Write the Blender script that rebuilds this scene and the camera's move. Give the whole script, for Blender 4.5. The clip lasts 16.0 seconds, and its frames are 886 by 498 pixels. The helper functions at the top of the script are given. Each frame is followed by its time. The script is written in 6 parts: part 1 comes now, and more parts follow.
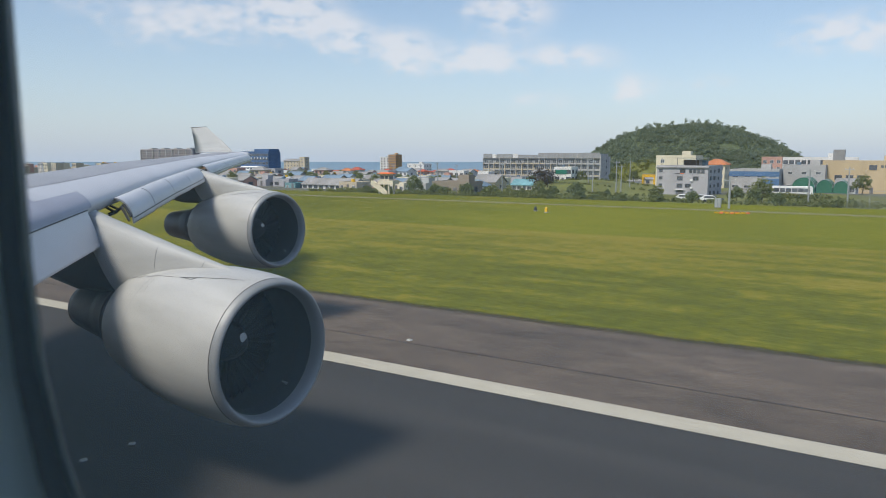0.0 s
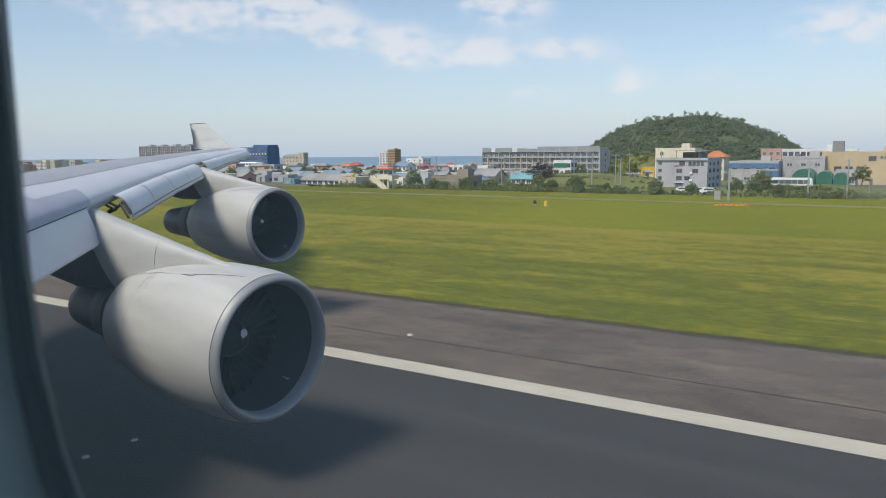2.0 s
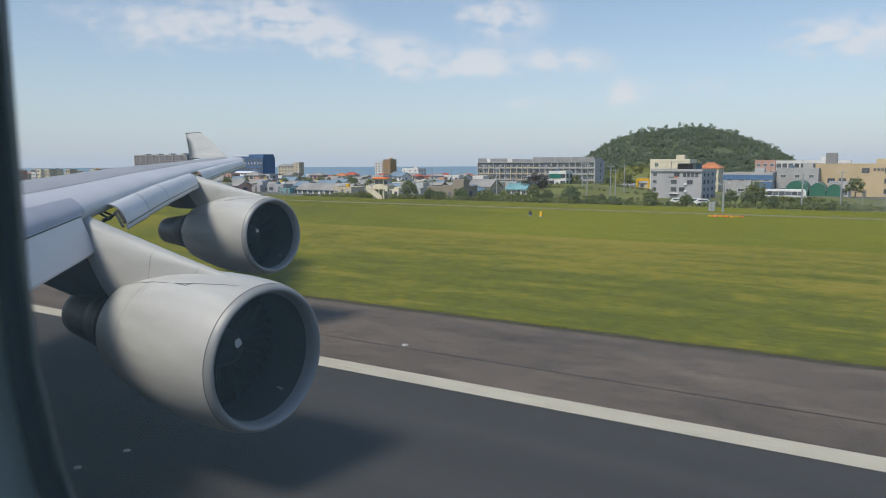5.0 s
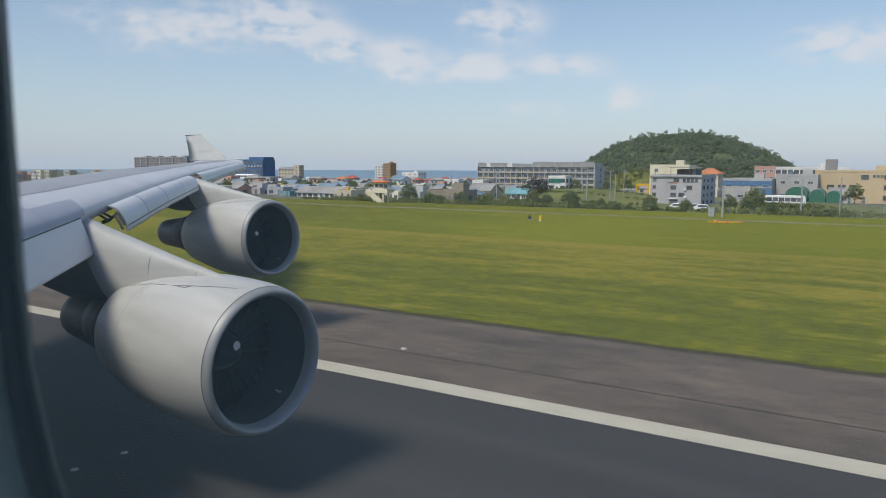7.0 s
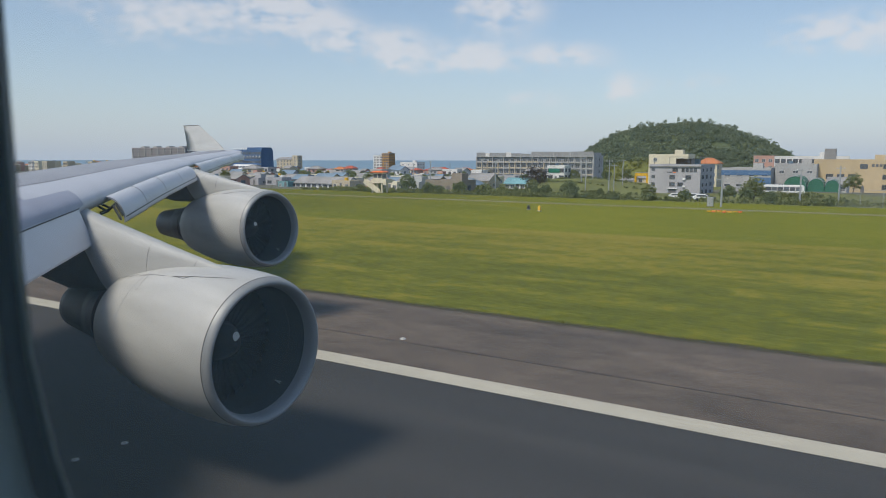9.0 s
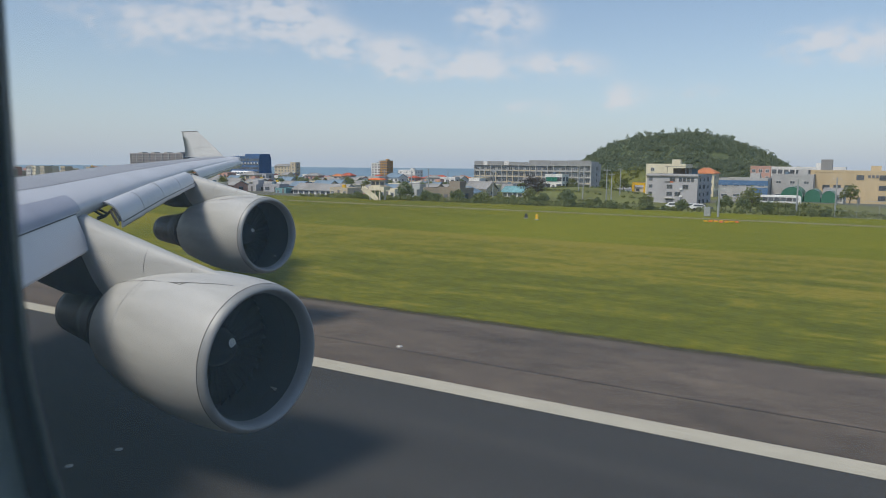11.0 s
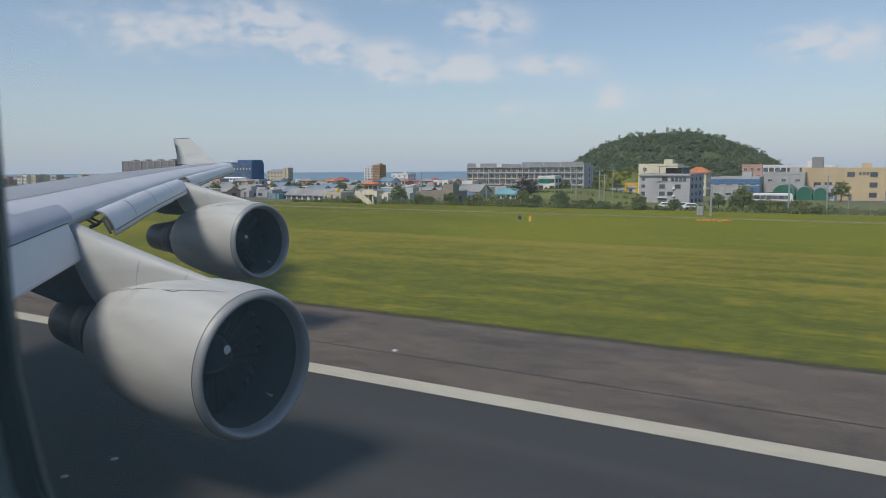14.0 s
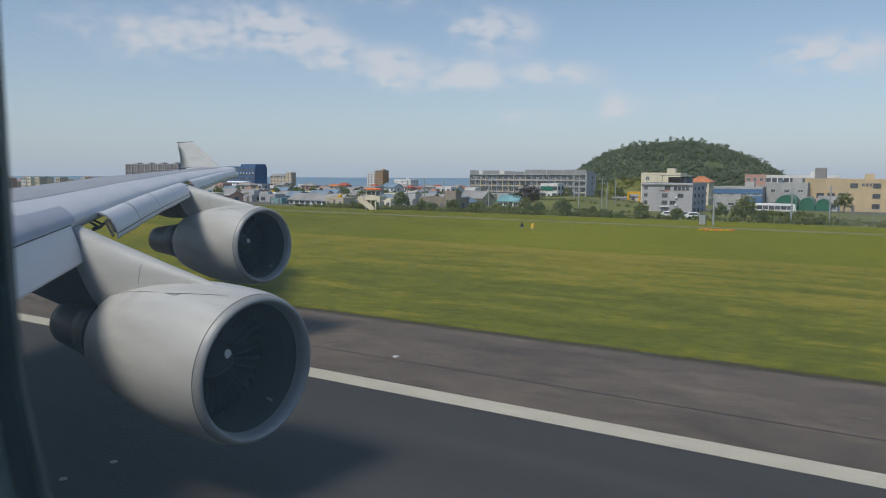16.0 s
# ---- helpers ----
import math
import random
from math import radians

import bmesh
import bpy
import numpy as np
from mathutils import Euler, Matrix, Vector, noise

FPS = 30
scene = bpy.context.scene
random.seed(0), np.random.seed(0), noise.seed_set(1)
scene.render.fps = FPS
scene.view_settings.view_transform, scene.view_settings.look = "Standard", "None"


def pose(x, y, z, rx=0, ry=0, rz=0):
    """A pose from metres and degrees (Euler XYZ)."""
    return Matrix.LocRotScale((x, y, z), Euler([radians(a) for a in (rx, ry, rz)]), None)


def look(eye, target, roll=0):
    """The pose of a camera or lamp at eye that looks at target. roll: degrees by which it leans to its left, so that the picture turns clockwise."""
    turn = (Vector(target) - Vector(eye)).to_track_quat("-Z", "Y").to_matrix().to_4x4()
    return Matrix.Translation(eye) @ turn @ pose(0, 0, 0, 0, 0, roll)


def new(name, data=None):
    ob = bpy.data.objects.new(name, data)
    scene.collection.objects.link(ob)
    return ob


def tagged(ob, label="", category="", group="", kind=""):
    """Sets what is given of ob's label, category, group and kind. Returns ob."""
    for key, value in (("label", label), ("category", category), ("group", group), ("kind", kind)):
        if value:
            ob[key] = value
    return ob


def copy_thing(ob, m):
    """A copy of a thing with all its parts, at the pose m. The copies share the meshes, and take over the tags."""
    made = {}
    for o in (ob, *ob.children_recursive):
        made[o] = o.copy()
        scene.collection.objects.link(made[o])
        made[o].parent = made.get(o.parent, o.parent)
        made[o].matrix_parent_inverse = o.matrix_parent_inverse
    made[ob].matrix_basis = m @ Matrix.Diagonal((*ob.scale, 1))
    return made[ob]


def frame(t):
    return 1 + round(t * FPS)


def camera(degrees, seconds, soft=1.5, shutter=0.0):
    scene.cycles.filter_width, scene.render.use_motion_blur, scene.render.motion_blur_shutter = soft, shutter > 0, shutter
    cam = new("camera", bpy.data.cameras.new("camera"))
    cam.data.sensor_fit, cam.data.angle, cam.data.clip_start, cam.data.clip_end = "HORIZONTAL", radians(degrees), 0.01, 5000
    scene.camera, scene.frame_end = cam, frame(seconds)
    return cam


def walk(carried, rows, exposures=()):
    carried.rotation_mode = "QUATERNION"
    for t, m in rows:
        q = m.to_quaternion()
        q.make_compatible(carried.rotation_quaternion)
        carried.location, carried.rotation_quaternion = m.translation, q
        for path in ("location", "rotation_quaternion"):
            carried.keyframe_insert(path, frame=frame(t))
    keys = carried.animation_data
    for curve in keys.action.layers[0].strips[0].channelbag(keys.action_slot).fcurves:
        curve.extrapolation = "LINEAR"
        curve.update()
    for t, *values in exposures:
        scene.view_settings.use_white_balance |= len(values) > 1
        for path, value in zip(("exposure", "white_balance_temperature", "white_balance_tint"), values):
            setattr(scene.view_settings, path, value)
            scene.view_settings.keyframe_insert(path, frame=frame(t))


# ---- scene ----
cam = camera(64.724, 16.0, soft=0.75)
# small phone aperture, focused far off: the near window edge goes soft
cam.data.dof.use_dof, cam.data.dof.focus_distance, cam.data.dof.aperture_fstop = True, 60.0, 13.0
walk(cam, (
    (0.0, look((0.0007, -0.0003, 5.9000), (-5.1628, 8.4657, 4.6101), 0.009)),
    (0.5, look((0.0006, -0.0004, 5.9004), (-5.1815, 8.4565, 4.6250), 0.142)),
    (1.0, look((0.0008, -0.0000, 5.9002), (-5.1728, 8.4626, 4.6281), -0.113)),
    (1.5, look((0.0009, 0.0002, 5.9012), (-5.1492, 8.4616, 4.5305), -0.389)),
    (2.0, look((0.0009, 0.0003, 5.9008), (-5.1554, 8.4585, 4.5334), -0.454)),
    (2.5, look((0.0007, -0.0001, 5.9012), (-5.1481, 8.4587, 4.5090), -0.075)),
    (3.0, look((0.0006, -0.0000, 5.9010), (-5.1626, 8.4617, 4.5822), 0.002)),
    (3.5, look((0.0007, -0.0000, 5.9007), (-5.1495, 8.4701, 4.5840), -0.367)),
    (4.0, look((0.0005, -0.0007, 5.9012), (-5.1067, 8.4995, 4.6122), -0.259)),
    (6.5, look((0.0003, -0.0003, 5.9006), (-5.1178, 8.5109, 4.7324), -0.181)),
    (7.0, look((0.0003, -0.0000, 5.9017), (-5.1028, 8.5200, 4.7320), 0.167)),
    (7.5, look((-0.0001, -0.0004, 5.9003), (-5.1087, 8.5026, 4.6348), 0.561)),
    (8.0, look((0.0001, -0.0001, 5.9013), (-5.0978, 8.5062, 4.6148), 0.623)),
    (8.5, look((0.0001, 0.0005, 5.9025), (-5.0935, 8.5072, 4.6021), 0.254)),
    (9.0, look((-0.0000, 0.0001, 5.9012), (-5.0798, 8.5137, 4.5921), 0.055)),
    (11.5, look((-0.0003, -0.0002, 5.9020), (-5.0513, 8.5485, 4.7160), 0.550)),
    (12.0, look((-0.0003, 0.0001, 5.9029), (-5.0415, 8.5525, 4.7016), 0.103)),
    (12.5, look((-0.0001, 0.0002, 5.9023), (-5.0221, 8.5564, 4.6490), -0.130)),
    (13.0, look((-0.0002, -0.0001, 5.9017), (-5.0189, 8.5529, 4.6133), -0.044)),
    (13.5, look((-0.0005, -0.0003, 5.9019), (-4.9986, 8.5731, 4.6703), -0.342)),
    (14.0, look((-0.0003, 0.0003, 5.9030), (-4.9854, 8.5920, 4.7489), -0.357)),
    (14.5, look((-0.0008, -0.0000, 5.9038), (-4.9821, 8.5930, 4.7439), -0.084)),
    (15.0, look((-0.0010, -0.0006, 5.9036), (-5.0019, 8.5813, 4.7461), 0.120)),
    (15.5, look((-0.0011, -0.0004, 5.9037), (-5.0199, 8.5754, 4.7786), -0.098)),
    (16.0, look((-0.0010, 0.0001, 5.9055), (-5.0144, 8.5869, 4.8419), 0.300)),
), exposures=((0.0, 0.36, 6700, 10), (1.5, 0.39, 6750, 10), (3.5, 0.41, 6750, 10), (4.0, 0.34, 6700, 10), (6.5, 0.22, 6700, 10), (9.0, 0.18, 6700, 10), (13.0, 0.07, 6650, 10), (16.0, 0.02, 6600, 10)))

# ---- sky and sun ----
SUN_AZ, SUN_EL = 195.0, 55.0          # degrees, from +y turning to +x
world = bpy.data.worlds.new("sky")
scene.world = world
world.use_nodes = True


def sky_nodes():
    nt = world.node_tree
    nt.nodes.clear()

    def n(kind, **kw):
        nd = nt.nodes.new(kind)
        if "op" in kw:
            nd.operation = kw["op"]
        return nd

    def m(op, a, b=None):
        nd = n("ShaderNodeMath", op=op)
        for i, v in enumerate((a, b)):
            if v is None:
                continue
            if isinstance(v, (int, float)):
                nd.inputs[i].default_value = v
            else:
                nt.links.new(v, nd.inputs[i])
        return nd.outputs[0]
    sky = n("ShaderNodeTexSky")
    sky.sky_type, sky.sun_disc, sky.sun_elevation, sky.sun_rotation = "NISHITA", False, radians(SUN_EL), radians(SUN_AZ)
    sky.altitude, sky.air_density, sky.dust_density, sky.ozone_density = 30, 1.0, 0.5, 1.2
    tc = n("ShaderNodeTexCoord")
    sep = n("ShaderNodeSeparateXYZ")
    nt.links.new(tc.outputs["Generated"], sep.inputs[0])
    az = m("MULTIPLY", m("ARCTAN2", sep.outputs[0], sep.outputs[1]), 57.2958)
    el = m("MULTIPLY", m("ARCSINE", sep.outputs[2]), 57.2958)
    comb = n("ShaderNodeCombineXYZ")
    nt.links.new(m("MULTIPLY", az, 0.55), comb.inputs[0])
    nt.links.new(el, comb.inputs[1])
    big = n("ShaderNodeTexNoise")
    big.inputs["Scale"].default_value, big.inputs["Detail"].default_value, big.inputs["Roughness"].default_value = 0.9, 9, 0.6
    nt.links.new(comb.outputs[0], big.inputs["Vector"])
    wide = n("ShaderNodeTexNoise")
    wide.inputs["Scale"].default_value, wide.inputs["Detail"].default_value = 0.12, 5
    nt.links.new(comb.outputs[0], wide.inputs["Vector"])
    warp = m("MULTIPLY", m("SUBTRACT", big.outputs["Fac"], 0.5), 4.2)
    total = None
    # cumulus banks: azimuth, elevation, half width, half height, density
    for a, e, sa, se, den in ((-51, 10.2, 7.0, 1.6, 0.66), (-42.5, 11.0, 2.8, 1.3, 0.80), (-39.0, 9.4, 1.9, 1.3, 0.72), (-34.4, 8.8, 2.5, 1.3, 0.78), (-33.2, 7.3, 2.4, 0.7, 0.55),
                              (-27.9, 7.9, 2.3, 1.0, 0.95), (-21.2, 7.9, 3.2, 0.9, 0.82), (-25.7, 11.3, 3.0, 1.4, 0.85), (-23.3, 4.6, 2.4, 0.6, 0.48), (-16.2, 5.4, 1.5, 0.9, 0.72),
                              (-10.8, 5.7, 2.2, 0.6, 0.42), (-1.8, 8.7, 3.4, 1.2, 0.85), (8, 7.5, 5.0, 1.2, 0.7), (24, 9.5, 8.0, 2.0, 0.7)):
        da = m("DIVIDE", m("ADD", m("SUBTRACT", az, a), warp), sa)
        de = m("DIVIDE", m("ADD", m("SUBTRACT", el, e), m("MULTIPLY", warp, 0.22)), se)
        d2 = m("ADD", m("MULTIPLY", da, da), m("MULTIPLY", de, de))
        v = m("MULTIPLY", m("EXPONENT", m("MULTIPLY", d2, -0.72)), den)
        total = v if total is None else m("ADD", total, v)
    high = m("MULTIPLY", m("MAXIMUM", m("SUBTRACT", wide.outputs["Fac"], 0.52), 0.0), 2.2)
    up = n("ShaderNodeMapRange")
    up.interpolation_type = "SMOOTHSTEP"
    up.inputs[1].default_value, up.inputs[2].default_value = 3.0, 16.0
    nt.links.new(el, up.inputs[0])
    total = m("ADD", total, m("MULTIPLY", high, up.outputs[0]))
    puff = n("ShaderNodeMapRange")
    puff.interpolation_type = "SMOOTHSTEP"
    puff.inputs[1].default_value, puff.inputs[2].default_value, puff.inputs[4].default_value = 0.10, 1.0, 0.70
    nt.links.new(m("MULTIPLY", total, m("ADD", m("MULTIPLY", big.outputs["Fac"], 4.0), -0.95)), puff.inputs[0])
    fac = puff.outputs[0]
    mix = n("ShaderNodeMix")
    mix.data_type = "RGBA"
    nt.links.new(fac, mix.inputs[0])
    # pale marine haze thickening to the horizon all round
    hz = n("ShaderNodeMix")
    hz.data_type = "RGBA"
    nt.links.new(m("MULTIPLY", m("EXPONENT", m("MULTIPLY", m("ABSOLUTE", el), -0.13)), 0.9), hz.inputs[0])
    nt.links.new(sky.outputs[0], hz.inputs[6])
    hz.inputs[7].default_value = (3.25, 3.95, 5.0, 1)
    nt.links.new(hz.outputs[2], mix.inputs[6])
    mix.inputs[7].default_value = (5.6, 5.65, 5.95, 1)
    bg = n("ShaderNodeBackground")
    bg.inputs["Strength"].default_value = 0.12
    out = n("ShaderNodeOutputWorld")
    nt.links.new(mix.outputs[2], bg.inputs[0])
    nt.links.new(bg.outputs[0], out.inputs[0])


sky_nodes()
sun = new("sun", bpy.data.lights.new("sun", "SUN"))
sun.data.energy, sun.data.angle, sun.data.color = 2.85, radians(13.0), (1.0, 0.93, 0.81)
_d = Vector((math.sin(radians(SUN_AZ)) * math.cos(radians(SUN_EL)), math.cos(radians(SUN_AZ)) * math.cos(radians(SUN_EL)), math.sin(radians(SUN_EL))))
sun.matrix_world = look(_d * 200, (0, 0, 0))


# ---- materials ----
def material(name, color, rough=0.6, metal=0.0, vary=0.15, scale=3.0, stretch=(1, 1, 1), bump=0.0, bump_scale=20.0, coarse=0.0, coarse_scale=0.3, per_object=0.0, spec=0.5):
    """A plain surface with fine grain, coarse stains and relief, sized in metres."""
    ma = bpy.data.materials.new(name)
    ma.use_nodes = True
    nt = ma.node_tree
    b = nt.nodes["Principled BSDF"]
    b.inputs["Roughness"].default_value, b.inputs["Metallic"].default_value = rough, metal
    b.inputs["Specular IOR Level"].default_value = spec
    tc = nt.nodes.new("ShaderNodeTexCoord")
    mp = nt.nodes.new("ShaderNodeMapping")
    mp.inputs["Scale"].default_value = stretch
    nt.links.new(tc.outputs["Object"], mp.inputs[0])
    last = None

    def stain(sc, amount, prev):
        tx = nt.nodes.new("ShaderNodeTexNoise")
        tx.inputs["Scale"].default_value, tx.inputs["Detail"].default_value = sc, 6
        nt.links.new(mp.outputs[0], tx.inputs["Vector"])
        mr = nt.nodes.new("ShaderNodeMapRange")
        mr.inputs[1].default_value, mr.inputs[2].default_value = 0.3, 0.7
        mr.inputs[3].default_value, mr.inputs[4].default_value = 1 - amount, 1 + amount
        nt.links.new(tx.outputs["Fac"], mr.inputs[0])
        return mul(mr.outputs[0], prev)

    def mul(sock, prev):
        vm = nt.nodes.new("ShaderNodeVectorMath")
        vm.operation = "SCALE"
        if prev is None:
            vm.inputs[0].default_value = color[:3]
        else:
            nt.links.new(prev, vm.inputs[0])
        nt.links.new(sock, vm.inputs["Scale"])
        return vm.outputs[0]
    if vary:
        last = stain(scale, vary, last)
    if coarse:
        last = stain(coarse_scale, coarse, last)
    if per_object:
        oi = nt.nodes.new("ShaderNodeObjectInfo")
        mr = nt.nodes.new("ShaderNodeMapRange")
        mr.inputs[3].default_value, mr.inputs[4].default_value = 1 - per_object, 1 + per_object
        nt.links.new(oi.outputs["Random"], mr.inputs[0])
        last = mul(mr.outputs[0], last)
    if last is None:
        b.inputs["Base Color"].default_value = (*color[:3], 1)
    else:
        nt.links.new(last, b.inputs["Base Color"])
    if bump:
        tx = nt.nodes.new("ShaderNodeTexNoise")
        tx.inputs["Scale"].default_value, tx.inputs["Detail"].default_value = bump_scale, 5
        nt.links.new(mp.outputs[0], tx.inputs["Vector"])
        bp = nt.nodes.new("ShaderNodeBump")
        bp.inputs["Strength"].default_value, bp.inputs["Distance"].default_value = bump, 0.02
        nt.links.new(tx.outputs["Fac"], bp.inputs["Height"])
        nt.links.new(bp.outputs[0], b.inputs["Normal"])
    return ma


def leaf_material(name, dark, light):
    """Foliage: each leaf clump takes its own tone, and lets some light through."""
    ma = bpy.data.materials.new(name)
    ma.use_nodes = True
    nt = ma.node_tree
    b = nt.nodes["Principled BSDF"]
    b.inputs["Roughness"].default_value = 0.7
    b.inputs["Specular IOR Level"].default_value = 0.2
    geo = nt.nodes.new("ShaderNodeNewGeometry")
    tc = nt.nodes.new("ShaderNodeTexCoord")
    nz = nt.nodes.new("ShaderNodeTexNoise")
    nz.inputs["Scale"].default_value = 0.12
    nt.links.new(tc.outputs["Object"], nz.inputs["Vector"])
    ad = nt.nodes.new("ShaderNodeMath")
    ad.operation = "MULTIPLY_ADD"
    nt.links.new(geo.outputs["Random Per Island"], ad.inputs[0])
    ad.inputs[1].default_value = 0.5
    sh = nt.nodes.new("ShaderNodeMapRange")
    sh.inputs[1].default_value, sh.inputs[2].default_value = 0.3, 0.7
    sh.inputs[3].default_value, sh.inputs[4].default_value = 0.0, 0.5
    nt.links.new(nz.outputs["Fac"], sh.inputs[0])
    nt.links.new(sh.outputs[0], ad.inputs[2])
    rp = nt.nodes.new("ShaderNodeMix")
    rp.data_type = "RGBA"
    rp.inputs[6].default_value, rp.inputs[7].default_value = (*dark, 1), (*light, 1)
    nt.links.new(ad.outputs[0], rp.inputs[0])
    nt.links.new(rp.outputs[2], b.inputs["Base Color"])
    tl = nt.nodes.new("ShaderNodeBsdfTranslucent")
    nt.links.new(rp.outputs[2], tl.inputs[0])
    mx = nt.nodes.new("ShaderNodeMixShader")
    mx.inputs[0].default_value = 0.46
    nt.links.new(b.outputs[0], mx.inputs[1])
    nt.links.new(tl.outputs[0], mx.inputs[2])
    nt.links.new(mx.outputs[0], nt.nodes["Material Output"].inputs[0])
    return ma


def grass_material():
    ma = bpy.data.materials.new("mown_grass")
    ma.use_nodes = True
    nt = ma.node_tree
    b = nt.nodes["Principled BSDF"]
    b.inputs["Roughness"].default_value, b.inputs["Specular IOR Level"].default_value = 0.9, 0.1
    tc = nt.nodes.new("ShaderNodeTexCoord")

    def nz(stretch, scale, detail=5):
        mp = nt.nodes.new("ShaderNodeMapping")
        mp.inputs["Scale"].default_value = stretch
        nt.links.new(tc.outputs["Object"], mp.inputs[0])
        tx = nt.nodes.new("ShaderNodeTexNoise")
        tx.inputs["Scale"].default_value, tx.inputs["Detail"].default_value = scale, detail
        nt.links.new(mp.outputs[0], tx.inputs["Vector"])
        return tx.outputs["Fac"]

    def m(op, a, c):
        nd = nt.nodes.new("ShaderNodeMath")
        nd.operation = op
        for i, v in enumerate((a, c)):
            if isinstance(v, (int, float)):
                nd.inputs[i].default_value = v
            else:
                nt.links.new(v, nd.inputs[i])
        return nd.outputs[0]
    streak = nz((0.035, 0.55, 1), 1.0)          # mowing swathes along the runway
    fine = nz((0.16, 0.95, 1), 1.0, 7)
    rows_ = nz((0.02, 1.7, 1), 1.0, 6)          # thin drill rows
    blot = nz((0.05, 0.09, 1), 1.0)
    clump = nz((0.32, 0.55, 1), 1.0, 9)         # tussocks
    grain = nz((1.0, 1.5, 1), 1.5, 9)
    sep = nt.nodes.new("ShaderNodeSeparateXYZ")
    nt.links.new(tc.outputs["Object"], sep.inputs[0])
    edge = nt.nodes.new("ShaderNodeMapRange")    # last mown swathe ends some 57 m out
    edge.inputs[1].default_value, edge.inputs[2].default_value = 57.6, 58.2
    nt.links.new(m("ADD", sep.outputs[1], m("MULTIPLY", m("SUBTRACT", blot, 0.5), 2.0)), edge.inputs[0])
    dry = nt.nodes.new("ShaderNodeMapRange")
    dry.inputs[1].default_value, dry.inputs[2].default_value = 27.0, 50.0
    nt.links.new(sep.outputs[1], dry.inputs[0])
    v = m("ADD", m("ADD", m("MULTIPLY", streak, 0.62), -0.13), m("ADD", m("MULTIPLY", fine, 0.40), m("ADD", m("MULTIPLY", clump, 0.90), -0.20)))
    v = m("ADD", v, m("MULTIPLY", blot, 0.65))
    v = m("ADD", v, m("SUBTRACT", m("MULTIPLY", dry.outputs[0], 0.26), 0.06))
    v = m("SUBTRACT", v, m("MULTIPLY", edge.outputs[0], 0.20))
    rim = nt.nodes.new("ShaderNodeMapRange")      # straw left along the end of the last swathe
    rim.inputs[1].default_value, rim.inputs[2].default_value, rim.inputs[4].default_value = 53.0, 57.6, 0.30
    nt.links.new(sep.outputs[1], rim.inputs[0])
    v = m("ADD", v, m("MULTIPLY", rim.outputs[0], m("SUBTRACT", 1.0, edge.outputs[0])))
    v = m("ADD", v, m("ADD", m("MULTIPLY", m("SUBTRACT", grain, 0.5), 1.25), m("MULTIPLY", m("SUBTRACT", rows_, 0.5), 0.30)))
    verge = nt.nodes.new("ShaderNodeMapRange")   # parched first metres beside the shoulder
    verge.inputs[1].default_value, verge.inputs[2].default_value = 26.5, 23.2
    nt.links.new(m("ADD", sep.outputs[1], m("MULTIPLY", m("SUBTRACT", fine, 0.5), 4.0)), verge.inputs[0])
    v = m("ADD", v, m("MULTIPLY", verge.outputs[0], 0.04))
    rp = nt.nodes.new("ShaderNodeValToRGB")
    cr = rp.color_ramp
    cr.elements[0].position, cr.elements[0].color = 0.60, (0.095, 0.110, 0.012, 1)
    cr.elements[1].position, cr.elements[1].color = 1.0, (0.196, 0.182, 0.020, 1)
    nt.links.new(m("MULTIPLY", v, 0.85), rp.inputs[0])
    e = cr.elements.new(0.84)
    e.color = (0.136, 0.145, 0.013, 1)
    st = nt.nodes.new("ShaderNodeMapRange")
    st.inputs[1].default_value, st.inputs[2].default_value = 1.08, 1.42
    nt.links.new(v, st.inputs[0])
    mx = nt.nodes.new("ShaderNodeMix")
    mx.data_type = "RGBA"
    nt.links.new(m("MULTIPLY", st.outputs[0], 0.42), mx.inputs[0])
    nt.links.new(rp.outputs[0], mx.inputs[6])
    mx.inputs[7].default_value = (0.30, 0.240, 0.050, 1)
    far_tint = nt.nodes.new("ShaderNodeMix")         # yellow-green tint beyond the last swathe, stronger towards +x
    far_tint.data_type = "RGBA"
    patch = nt.nodes.new("ShaderNodeMapRange")
    patch.interpolation_type = "SMOOTHSTEP"
    patch.inputs[1].default_value, patch.inputs[2].default_value = -75.0, -25.0
    patch.inputs[3].default_value, patch.inputs[4].default_value = 0.0, 0.6
    nt.links.new(sep.outputs[0], patch.inputs[0])
    nt.links.new(m("MULTIPLY", m("MULTIPLY", edge.outputs[0], patch.outputs[0]), m("ADD", m("MULTIPLY", blot, 0.9), 0.45)), far_tint.inputs[0])
    nt.links.new(mx.outputs[2], far_tint.inputs[6])
    far_tint.inputs[7].default_value = (0.190, 0.205, 0.008, 1)
    nt.links.new(far_tint.outputs[2], b.inputs["Base Color"])
    bp = nt.nodes.new("ShaderNodeBump")
    bp.inputs["Strength"].default_value, bp.inputs["Distance"].default_value = 0.9, 0.15
    nt.links.new(m("ADD", grain, m("MULTIPLY", clump, 1.6)), bp.inputs["Height"])
    nt.links.new(bp.outputs[0], b.inputs["Normal"])
    return ma


